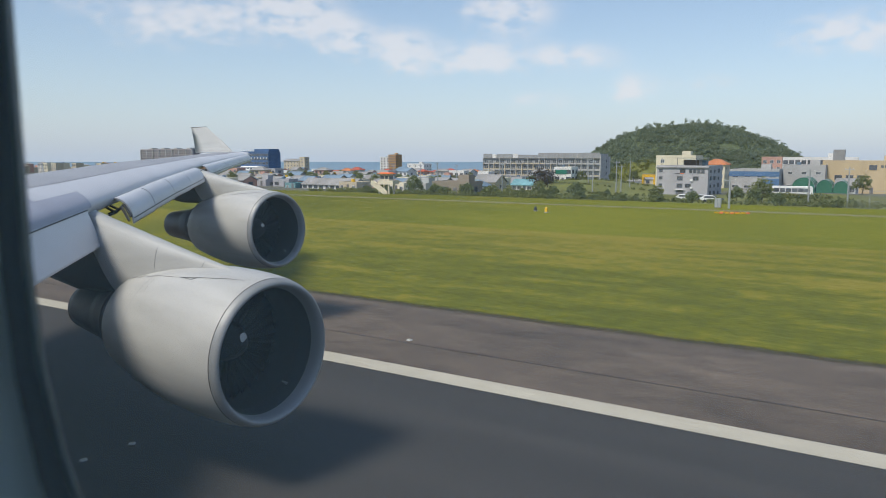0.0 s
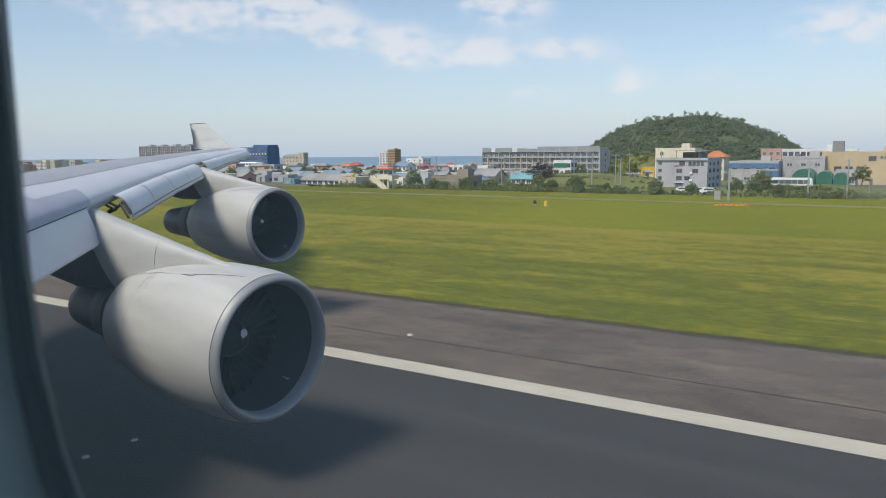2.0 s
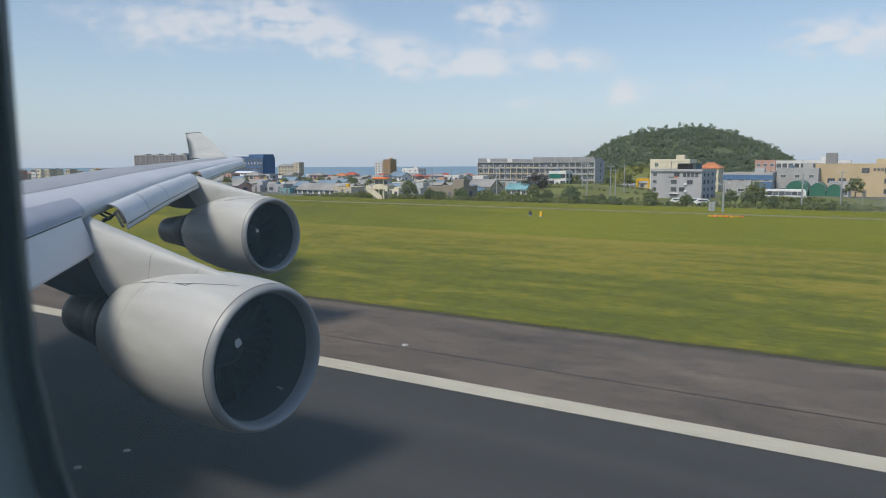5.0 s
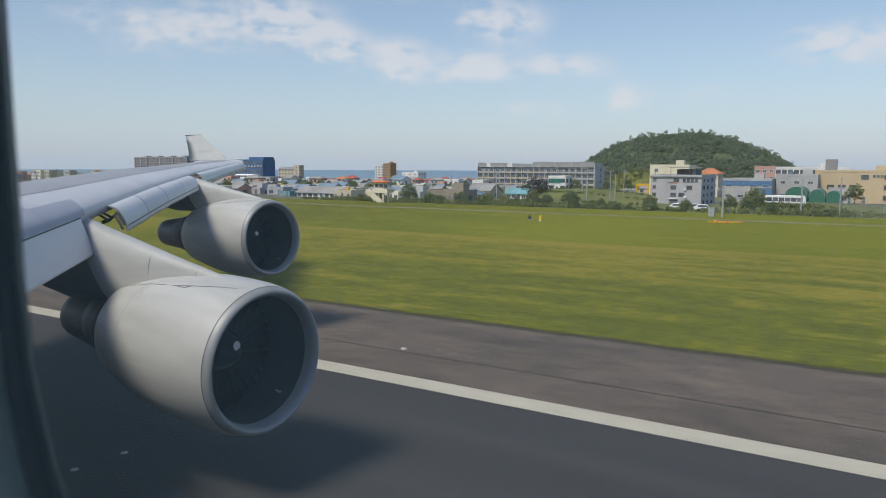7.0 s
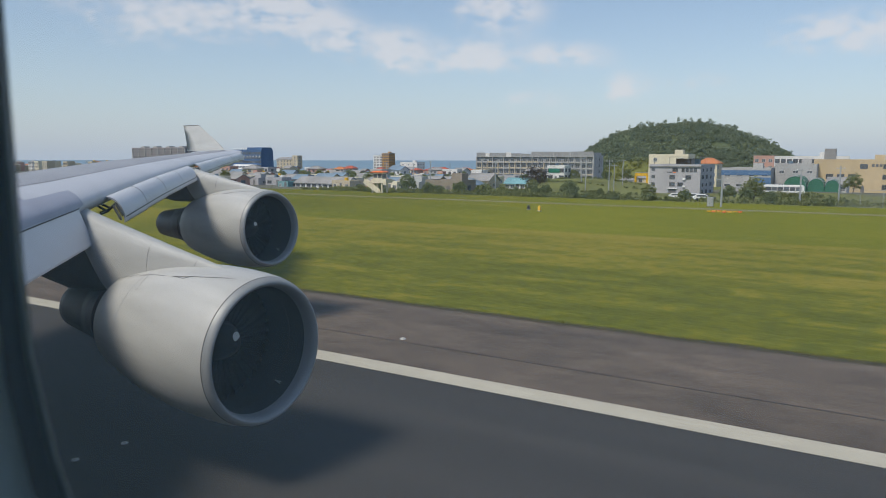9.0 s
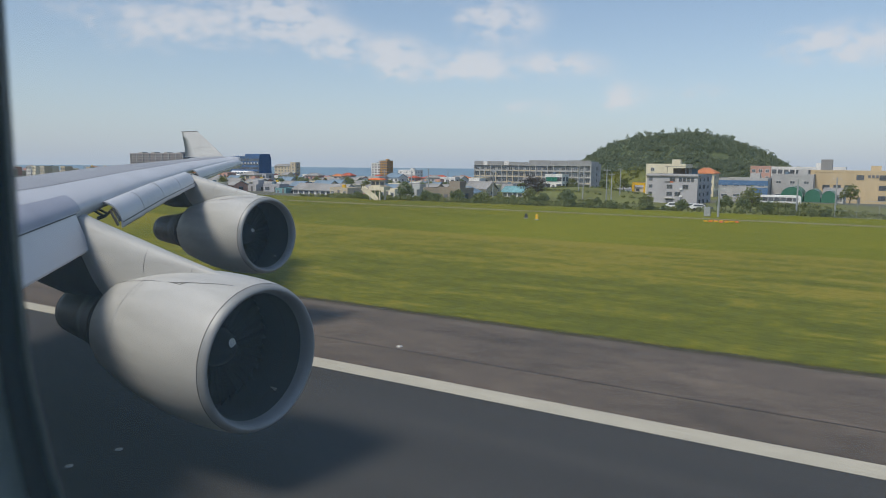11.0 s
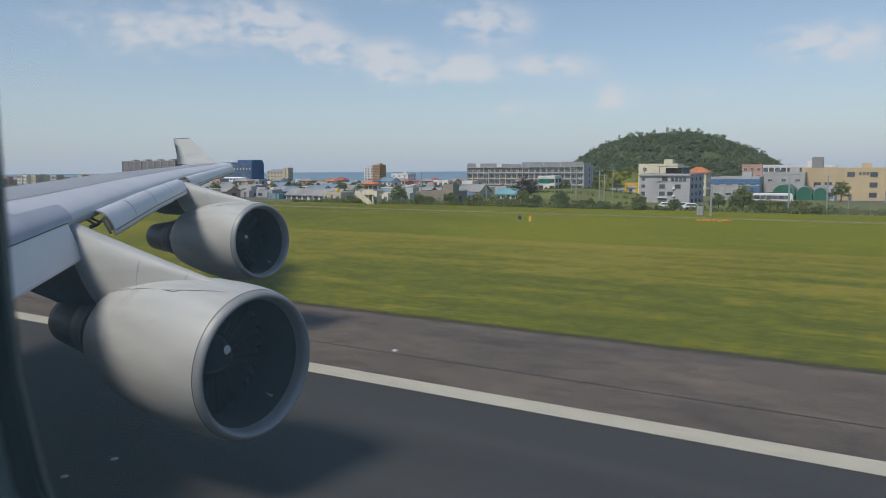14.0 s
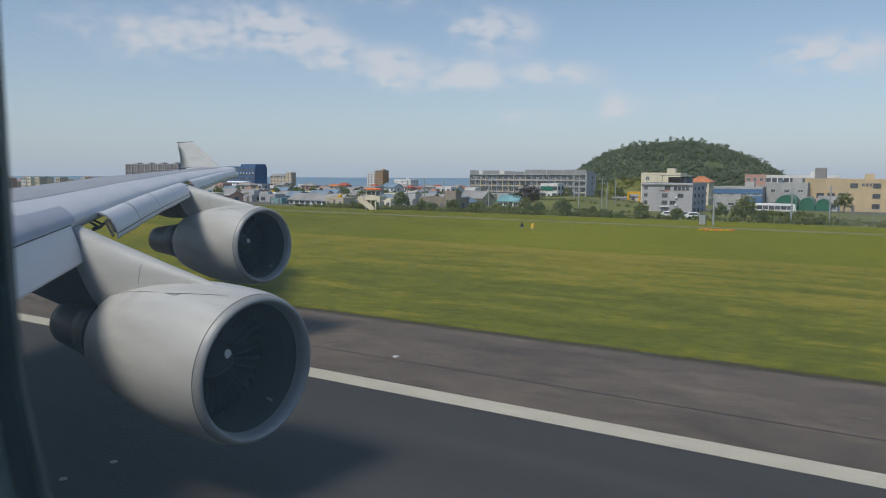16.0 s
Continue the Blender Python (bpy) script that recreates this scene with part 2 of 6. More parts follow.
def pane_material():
    """Scratched acrylic cabin window: clear, faint dust with a bluish haze painted in, gloss at a slant."""
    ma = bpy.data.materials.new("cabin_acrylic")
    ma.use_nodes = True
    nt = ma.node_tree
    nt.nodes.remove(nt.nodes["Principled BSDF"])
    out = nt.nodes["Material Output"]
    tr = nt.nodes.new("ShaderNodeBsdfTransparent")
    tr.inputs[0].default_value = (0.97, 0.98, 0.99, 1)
    # bluish translucent share paints a haze that lifts the view's dark tones
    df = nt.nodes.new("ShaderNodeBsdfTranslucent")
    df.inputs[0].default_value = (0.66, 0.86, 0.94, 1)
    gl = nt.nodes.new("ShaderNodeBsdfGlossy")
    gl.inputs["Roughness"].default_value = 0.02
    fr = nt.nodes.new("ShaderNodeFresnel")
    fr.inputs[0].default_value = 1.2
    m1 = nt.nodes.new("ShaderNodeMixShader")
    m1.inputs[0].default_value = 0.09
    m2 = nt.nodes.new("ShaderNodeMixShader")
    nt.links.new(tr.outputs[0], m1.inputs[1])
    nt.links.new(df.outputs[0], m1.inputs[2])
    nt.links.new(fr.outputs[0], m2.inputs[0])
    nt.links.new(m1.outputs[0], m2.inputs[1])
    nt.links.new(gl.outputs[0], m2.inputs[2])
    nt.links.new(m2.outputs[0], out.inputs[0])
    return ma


def clear_material():
    ma = bpy.data.materials.new("clear_acrylic_back")
    ma.use_nodes = True
    nt = ma.node_tree
    nt.nodes.remove(nt.nodes["Principled BSDF"])
    tr = nt.nodes.new("ShaderNodeBsdfTransparent")
    nt.links.new(tr.outputs[0], nt.nodes["Material Output"].inputs[0])
    return ma


def sea_material():
    ma = material("sea_water", (0.105, 0.200, 0.275), 0.35, 0, 0.12, 0.02, (1, 4, 1), 0.12, 0.06, 0.10, 0.004)
    return ma


M = {
    "paint": material("aircraft_white_paint", (0.43, 0.435, 0.42), 0.45, 0, 0.06, 2.6, (0.35, 2.4, 2.4), 0, 1, 0.12, 0.7),
    "wing_grey": material("wing_grey_coating", (0.30, 0.31, 0.335), 0.5, 0, 0.05, 3.0, (0.4, 3, 1), 0, 1, 0.08, 0.25),
    "wing_light": material("wing_pale_enamel", (0.50, 0.515, 0.55), 0.36, 0, 0.05, 2.5, (0.5, 2, 1), 0, 1, 0.10, 0.4),
    "nose_reflection_blue": material("nose_painted_reflection", (0.33, 0.355, 0.43), 0.55, 0, 0.06, 2.5, (0.5, 2, 1), 0, 1, 0.10, 0.4),
    "krueger": material("flap_pale_enamel", (0.58, 0.60, 0.635), 0.4, 0, 0.05, 2.0, (1, 1, 1), 0, 1, 0.05, 0.6),
    "bare": material("bare_aluminium", (0.29, 0.305, 0.31), 0.5, 0.15, 0.05, 4.0, (1, 1, 1), 0, 1, 0.06, 1.0),
    # liner and fan coloured near black to carry the intake's shade
    "duct": material("intake_liner_shade", (0.05, 0.058, 0.062), 0.6, 0.0, 0.06, 6.0, (1, 1, 1), 0, 1, 0.08, 1.2),
    "fan": material("fan_blade_dark", (0.032, 0.038, 0.042), 0.85, 0.0, 0.1, 5.0, spec=0.12),
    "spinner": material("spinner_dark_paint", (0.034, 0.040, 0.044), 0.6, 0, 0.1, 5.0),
    "mark": material("white_marking", (0.8, 0.8, 0.78), 0.5, 0, 0.04, 4.0),
    "hot": material("sooty_metal_and_shade", (0.045, 0.045, 0.047), 0.5, 0.4, 0.25, 3.0, (1, 1, 1), 0, 1, 0.2, 0.8),
    "nozzle": material("heat_stained_steel", (0.10, 0.095, 0.088), 0.45, 0.6, 0.3, 4.0, (0.4, 2, 2), 0, 1, 0.25, 0.9),
    "seam": material("dark_seam", (0.085, 0.083, 0.080), 0.7, 0, 0.1, 8.0),
    "skin": material("fuselage_paint", (0.66, 0.66, 0.66), 0.4, 0, 0.03, 1.0),
    "lining": material("cabin_plastic", (0.60, 0.74, 0.73), 0.6, 0, 0.05, 9.0, (1, 1, 1), 0.05, 200),
    "seal": material("window_rubber", (0.012, 0.022, 0.028), 0.75, 0, 0.1, 20.0),
    "glint": material("seal_glint_grey", (0.16, 0.21, 0.22), 0.45, 0, 0.15, 30.0),
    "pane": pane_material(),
    "clear": clear_material(),
    "grass": grass_material(),
    "asphalt": material("runway_asphalt", (0.0405, 0.0385, 0.0355), 0.85, 0, 0.16, 1.0, (0.05, 1.2, 1), 0.3, 50, 0.14, 0.15),
    "shoulder": material("shoulder_asphalt", (0.104, 0.081, 0.062), 0.88, 0, 0.26, 1.9, (0.45, 1.0, 1), 0.4, 40, 0.30, 0.34),
    "line": material("worn_white_line", (0.44, 0.415, 0.335), 0.75, 0, 0.10, 3.0, (0.3, 2, 1), 0.1, 60, 0.08, 0.3),
    "crack": material("tarred_joint", (0.034, 0.029, 0.024), 0.8, 0, 0.2, 1.0),
    "soil": material("soil_and_lip_shade", (0.050, 0.042, 0.018), 0.95, 0, 0.3, 2.0),
    "road": material("perimeter_concrete", (0.185, 0.172, 0.095), 0.9, 0, 0.1, 0.6, (0.2, 1, 1), 0, 1, 0.1, 0.1),
    "earth": material("town_ground", (0.115, 0.115, 0.085), 0.95, 0, 0.3, 0.12, (1, 1, 1), 0, 1, 0.35, 0.02),
    "forest_floor": material("hill_undergrowth", (0.085, 0.108, 0.050), 0.95, 0, 0.3, 0.2, (1, 1, 1), 0.8, 1.2, 0.3, 0.03),
    "lawn": material("rough_lawn", (0.135, 0.145, 0.034), 0.95, 0, 0.3, 0.5, (1, 1, 1), 0.6, 2.0, 0.3, 0.06),
    "sea": sea_material(),
    "leaf": leaf_material("broad_leaves", (0.140, 0.175, 0.088), (0.290, 0.325, 0.155)),
    # hill leaves lightened so their colour carries the distance haze
    "pine": leaf_material("hazed_hill_leaves", (0.175, 0.220, 0.140), (0.310, 0.350, 0.220)),
    "brush": leaf_material("scrub_leaves", (0.145, 0.170, 0.068), (0.290, 0.305, 0.125)),
    "dry": leaf_material("bare_twigs", (0.06, 0.05, 0.04), (0.13, 0.11, 0.09)),
    "blade": leaf_material("grass_blades", (0.080, 0.084, 0.012), (0.140, 0.138, 0.020)),
    "young": leaf_material("young_leaves", (0.170, 0.190, 0.050), (0.330, 0.330, 0.100)),
    "bark": material("bark", (0.09, 0.07, 0.05), 0.95, 0, 0.3, 4.0, (1, 1, 0.3)),
    # glass and the dark frames lightened to paint in distance haze
    "glass": material("window_glass", (0.115, 0.127, 0.140), 0.12, 0, 0.2, 0.3, per_object=0.3),
    "frame": material("window_frame_paint", (0.55, 0.55, 0.53), 0.6, 0, 0.05, 3.0),
    "frame_dark": material("window_frame_dark", (0.15, 0.15, 0.155), 0.6, 0, 0.05, 3.0),
    "metal": material("galvanised_steel", (0.42, 0.43, 0.43), 0.5, 0.5, 0.1, 6.0),
    "tyre": material("tyre_rubber", (0.02, 0.02, 0.02), 0.85, 0, 0.1, 8.0),
    "yellow": material("signal_yellow", (0.72, 0.42, 0.02), 0.55, 0, 0.08, 5.0),
    "orange": material("signal_orange", (0.80, 0.20, 0.06), 0.6, 0, 0.08, 3.0),
    "red": material("signal_red", (0.60, 0.035, 0.025), 0.5, 0, 0.08, 3.0),
    "white": material("white_gloss_paint", (0.76, 0.76, 0.74), 0.5, 0, 0.05, 3.0),
    "black": material("matt_black", (0.018, 0.018, 0.018), 0.7, 0, 0.1, 5.0),
    "cream": material("cream_render", (0.66, 0.60, 0.46), 0.8, 0, 0.06, 1.5, (1, 1, 0.4), 0, 1, 0.1, 0.3),
}


def wall_paint(name, c, stain=0.1):
    """Exterior render with rain streaks and a coarse unevenness."""
    if name not in M:
        M[name] = material(name, c, 0.85, 0, 0.05, 1.2, (1, 1, 0.25), 0, 1, stain, 0.25)
    return M[name]


# ---- building blocks ----
def mesh_of(name, bm, *mats, smooth=False):
    me = bpy.data.meshes.new(name)
    bm.to_mesh(me)
    bm.free()
    for ma in mats:
        me.materials.append(ma)
    if smooth:
        for f in me.polygons:
            f.use_smooth = f.loop_total <= 4
        caps = {k for f in me.polygons if f.loop_total > 4 for k in f.edge_keys}
        for e in me.edges:
            if e.key in caps:
                e.use_edge_sharp = True
    return me


def thing(name, label, category, at=(0, 0, 0), rz=0.0, group="", kind=""):
    ob = new(name)
    ob.matrix_basis = pose(*at, 0, 0, rz)
    return tagged(ob, label, category, group, kind)


def part(name, bm, ma, parent, label="", smooth=False, at=None):
    me = bm if isinstance(bm, bpy.types.Mesh) else mesh_of(name, bm, *(ma if isinstance(ma, (list, tuple)) else (ma,)), smooth=smooth)
    ob = new(name, me)
    ob.parent = parent
    if at is not None:
        ob.matrix_basis = at if isinstance(at, Matrix) else Matrix.Translation(at)
    if label:
        tagged(ob, label)
    return ob


def box(bm, x0, x1, y0, y1, z0, z1, mi=0, bevel=0.0):
    r = bmesh.ops.create_cube(bm, size=1.0, matrix=Matrix.LocRotScale(((x0 + x1) / 2, (y0 + y1) / 2, (z0 + z1) / 2), None, (abs(x1 - x0), abs(y1 - y0), abs(z1 - z0))))
    fs = {f for v in r["verts"] for f in v.link_faces}
    for f in fs:
        f.material_index = mi
    if bevel:
        bmesh.ops.bevel(bm, geom=list({e for f in fs for e in f.edges}), offset=bevel, segments=2, affect="EDGES")
    return bm


def boxes(*rows, bevel=0.0):
    bm = bmesh.new()
    for r in rows:
        box(bm, *r, bevel=bevel)
    return bm


def loft(rings, closed=True, cap=False, mi=0):
    bm = bmesh.new()
    vs = [[bm.verts.new(p) for p in ring] for ring in rings]
    n = len(rings[0])
    for a, b in zip(vs, vs[1:]):
        for i in range(n if closed else n - 1):
            j = (i + 1) % n
            f = bm.faces.new((a[i], a[j], b[j], b[i]))
            f.material_index = mi
    if cap:
        bm.faces.new(vs[0])
        bm.faces.new(list(reversed(vs[-1])))
    bmesh.ops.recalc_face_normals(bm, faces=bm.faces)
    return bm


def revolve(profile, n=72):
    """Rings about the x axis from (x, radius) pairs."""
    return loft([[(x, r * math.cos(2 * math.pi * i / n), r * math.sin(2 * math.pi * i / n)) for i in range(n)] for x, r in profile])


def tube(bm, a, b, r, n=8, r2=None):
    a, b = Vector(a), Vector(b)
    d = b - a
    m = Matrix.Translation((a + b) / 2) @ d.to_track_quat("Z", "Y").to_matrix().to_4x4()
    bmesh.ops.create_cone(bm, cap_ends=True, segments=n, radius1=r, radius2=r if r2 is None else r2, depth=d.length, matrix=m)
    return bm


def smoothstep(a, b, v):
    t = min(1, max(0, (v - a) / (b - a)))
    return t * t * (3 - 2 * t)


def lerp(table, v):
    """Piecewise linear value from rows whose first entry is the key."""
    if v <= table[0][0]:
        return table[0][1:]
    for p, q in zip(table, table[1:]):
        if v <= q[0]:
            k = (v - p[0]) / (q[0] - p[0])
            return tuple(a + (b - a) * k for a, b in zip(p[1:], q[1:]))
    return table[-1][1:]


# ---- ground ----
SEA = -21.0


def land(x, y):
    """Height of the ground: level runway, strip falling away, town sloping to the sea, one wooded cone."""
    z = lerp(((-300, 0), (23, 0), (125, -1.84), (150, -3.2), (195, -5.2), (335, -6.6), (480, -13.5), (650, -18.2), (790, -20.4), (830, -25)), y)[0]
    z += 3.6 * math.exp(-((x + 92) / 26.0) ** 2 - ((y - 255) / 45.0) ** 2)
    z += 1.6 * math.exp(-((x + 12) / 25.0) ** 2 - ((y - 222) / 32.0) ** 2)
    k = math.hypot((x + 110) / 122.0, (y - 540) / 100.0)
    if k < 1:
        z += 43.0 * (0.5 + 0.5 * math.cos(math.pi * k)) ** 0.85 + 1.5 * noise.noise((x * 0.03, y * 0.03, 0)) * (1 - k)
        z += 9.0 * math.exp(-((x + 172) / 34.0) ** 2 - ((y - 535) / 40.0) ** 2) * smoothstep(1.0, 0.75, k)
    return z


def steps(*pieces):
    out = []
    for a, b, s in pieces:
        v = a
        while v < b - 1e-6:
            out.append(v)
            v += s
    return out + [pieces[-1][1]]


def build_ground():
    xs = steps((-4900, -900, 400), (-900, -260, 40), (-260, 60, 8), (60, 900, 40), (900, 4900, 400))
    ys = steps((-4900, -100, 400), (-100, 20, 10), (20, 130, 5), (130, 420, 10), (420, 660, 8), (660, 830, 10))
    bm = bmesh.new()
    vs = [[bm.verts.new((x, y, land(x, y))) for x in xs] for y in ys]
    for j in range(len(ys) - 1):
        for i in range(len(xs) - 1):
            f = bm.faces.new((vs[j][i], vs[j][i + 1], vs[j + 1][i + 1], vs[j + 1][i]))
            y, x = ys[j], xs[i]
            f.material_index = 0 if y < 128 else 3 if math.hypot((x + 138) / 24.0, (y - 455) / 26.0) < 1 or (-125 < x < -45 and 129 < y < 325) or (-45 <= x < 60 and 129 < y < 212) else 2 if math.hypot((x + 110) / 122.0, (y - 540) / 100.0) < 1 else 1
            f.smooth = True
    ob = new("ground", mesh_of("ground", bm, M["grass"], M["earth"], M["forest_floor"], M["lawn"]))
    tagged(ob, "mown grass airfield falling gently towards the town", "ground", kind="structure")
    bm = bmesh.new()
    n = 8
    for i in range(n):
        x0, x1 = -4900 + 9800 * i / n, -4900 + 9800 * (i + 1) / n
        bm.faces.new([bm.verts.new(p) for p in ((x0, 760, SEA), (x1, 760, SEA), (x1, 4940, SEA), (x0, 4940, SEA))])
    bmesh.ops.remove_doubles(bm, verts=bm.verts, dist=0.01)
    tagged(new("water", mesh_of("water", bm, M["sea"])), "calm blue sea under a hazy horizon", "sea", kind="structure")


def slab(name, x0, x1, y0, y1, z0, z1, ma, label, category, ragged=0.0, kind="structure"):
    """A flat layer; a ragged one has an uneven far edge."""
    xs = steps((x0, -60, 20), (-60, 30, 0.35), (30, x1, 20)) if ragged else [x0, x1]
    rings = []
    for x in xs:
        e = ragged * (noise.noise((x * 0.5, 3, 0)) + 0.6 * noise.noise((x * 2.1, 7, 0))) if ragged else 0
        rings.append([(x, y0, z0), (x, y1 + e, z0), (x, y1 + e, z1), (x, y0, z1)])
    ob = new(name, mesh_of(name, loft(rings, cap=True), ma))
    return tagged(ob, label, category, kind=kind)


build_ground()
slab("runway", -1500, 1500, -28, 15.95, -0.3, 0.010, M["asphalt"], "dark grooved asphalt runway", "runway")
slab("shoulder", -1500, 1500, 15.95, 22.8, -0.3, 0.012, M["shoulder"], "brownish weathered asphalt runway shoulder", "runway shoulder", ragged=0.12)
# dark soil colour also paints the shade under the raised turf lip
slab("soil_strip", -1500, 1500, 22.3, 23.28, -0.3, 0.008, M["soil"], "dark soil along the grass edge with the turf lip's shade painted in", "soil", ragged=0.16)
slab("joint_strip", -1500, 1500, 18.06, 18.125, 0.0121, 0.0165, M["crack"], "black tarred joint along the runway shoulder", "joint")
slab("edge_line", -1500, 1500, 15.23, 15.99, 0.0101, 0.0165, M["line"], "worn white painted runway edge line", "marking")
for x0, x1, y0, y1 in ((-319, -296, 8.6, 11.6), (-319, -296, 3.4, 6.4), (-319, -296, -1.6, 1.2), (-62, -39, 4.6, 7.6)):
    slab("touchdown_bar", x0, x1, y0, y1, 0.0101, 0.0145, M["line"], "broad white painted runway touchdown bar", "marking")


# ---- the airliner ----
plane = thing("airliner", "four-engined white jet airliner rolling on the runway", "airliner")
WING = (  # span y, leading edge x and z, chord, upper and lower bulge, twist
    (0.0, -6.4, 4.18, 15.5, 0.055, 0.060, 1.2),
    (5.2, -10.9, 4.60, 12.2, 0.057, 0.050, 1.0),
    (8.7, -13.9, 4.88, 9.8, 0.056, 0.045, 0.8),
    (13.0, -17.6, 5.25, 8.0, 0.050, 0.042, 0.4),
    (17.8, -21.7, 5.56, 6.6, 0.044, 0.040, 0.0),
    (23.5, -26.5, 5.84, 5.2, 0.038, 0.038, -0.4),
    (29.1, -31.1, 6.10, 4.1, 0.034, 0.035, -0.8))


def foil(c):
    return (0.2969 * math.sqrt(c) - 0.126 * c - 0.3516 * c * c + 0.2843 * c ** 3 - 0.1015 * c ** 4) / 0.1001


def wing_point(y, c, upper, lift=0.0):
    xl, zl, ch, tu, tl, tw = lerp(WING, y)
    t = foil(c) * ch * (tu if upper else -tl)
    return Vector((xl - c * ch, y, zl + t - c * ch * math.sin(radians(tw)) * (1 if tw > 0 else 0.4) + lift))


def build_wing():
    cs = [0, 0.004, 0.012, 0.03, 0.06, 0.1, 0.16, 0.25, 0.35, 0.48, 0.62, 0.78, 0.9, 1.0]
    ys = [0, 2.6, 5.2, 7, 8.7, 10.8, 13, 15.4, 17.8, 20.6, 23.5, 26.3, 28.4, 29.1]
    rings = []
    for y in ys:
        rings.append([wing_point(y, c, True) for c in reversed(cs)] + [wing_point(y, c, False) for c in cs[1:-1]])
    wing = part("wing", loft(rings, cap=True), M["wing_grey"], plane, "grey-topped swept wing with pale leading edge", smooth=True)
    # pale nose skin, a hand's breadth of paint proud of the box
    lead = [0.135, 0.1, 0.06, 0.03, 0.012, 0.004, 0.0]
    rings = []
    for y in ys:
        up = [wing_point(y, c * (1.0 if y < 18 else 1.25), True, 0.005) for c in lead]
        lo = [wing_point(y, c, False, -0.005) for c in (0.004, 0.012, 0.03, 0.06)]
        for p in up[-2:] + lo[:2]:
            p.x += 0.006
        rings.append(up + lo)
    part("leading_edge", loft(rings, closed=False), M["wing_light"], wing, "pale glossy leading edge skin", smooth=True)
    # reflection painted as a blue-grey inboard nose band, edge stepped at a skin joint
    for y0, y1, c in ((0.4, 4.6, 0.058), (4.6, 7.0, 0.075), (7.0, 8.6, 0.050)):
        rings = []
        for i in range(9):
            y = y0 + (y1 - y0) * i / 8
            up = [wing_point(y, c * q, True, 0.010) for q in (1.0, 0.75, 0.5, 0.25, 0.1, 0.03, 0.0)]
            for p in up[-3:]:
                p.x += 0.010
            rings.append(up)
        part("nose_band", loft(rings, closed=False), M["nose_reflection_blue"], wing, "blue-grey nose band painting the curved skin's reflection", smooth=True)
    # spoiler and flap joints on the upper skin
    for y0, y1, c in ((1, 8.4, 0.62), (9.2, 17.4, 0.66), (18, 27, 0.72), (1, 28.5, 0.14)):
        rings = []
        k = 10
        for i in range(k + 1):
            y = y0 + (y1 - y0) * i / k
            cc = c * (1.25 if c < 0.2 and y > 18 else 1.0)
            a, b = wing_point(y, cc, True, 0.007), wing_point(y, cc + 0.012 / lerp(WING, y)[2] * 2, True, 0.007)
            rings.append([a, b])
        part("skin_joint", loft(rings, closed=False), M["seam"], wing)
    return wing


def krueger(y0, y1, reach, drop, curl, root=0.0):
    """One leading edge flap panel swung out below the nose, a bent plate with thickness."""
    prof = []
    for i in range(15):
        s = i / 14
        prof.append((reach * math.sin(s * math.pi / 2) ** (1.0 if curl else 1.6) if curl else reach * s, -drop * (1 - math.cos(s * math.pi / 2)) if curl else -drop * s))
    rings = []
    for y in (y0 + 0.02, (y0 + y1) / 2, y1 - 0.02):
        p = wing_point(y, 0.0, True)
        top = [Vector((p.x + 0.03 + f * 0.76, y + f * 0.65, p.z + 0.02 + d)) for f, d in prof]
        ring = list(top)
        # rounded lower bulb, then the back face
        ring.append(top[-1] + Vector((-0.02, 0, -0.05)))
        ring += [v + Vector((-0.05, 0, -0.035)) for v in reversed(top)]
        rings.append(ring)
    return loft(rings, cap=True)


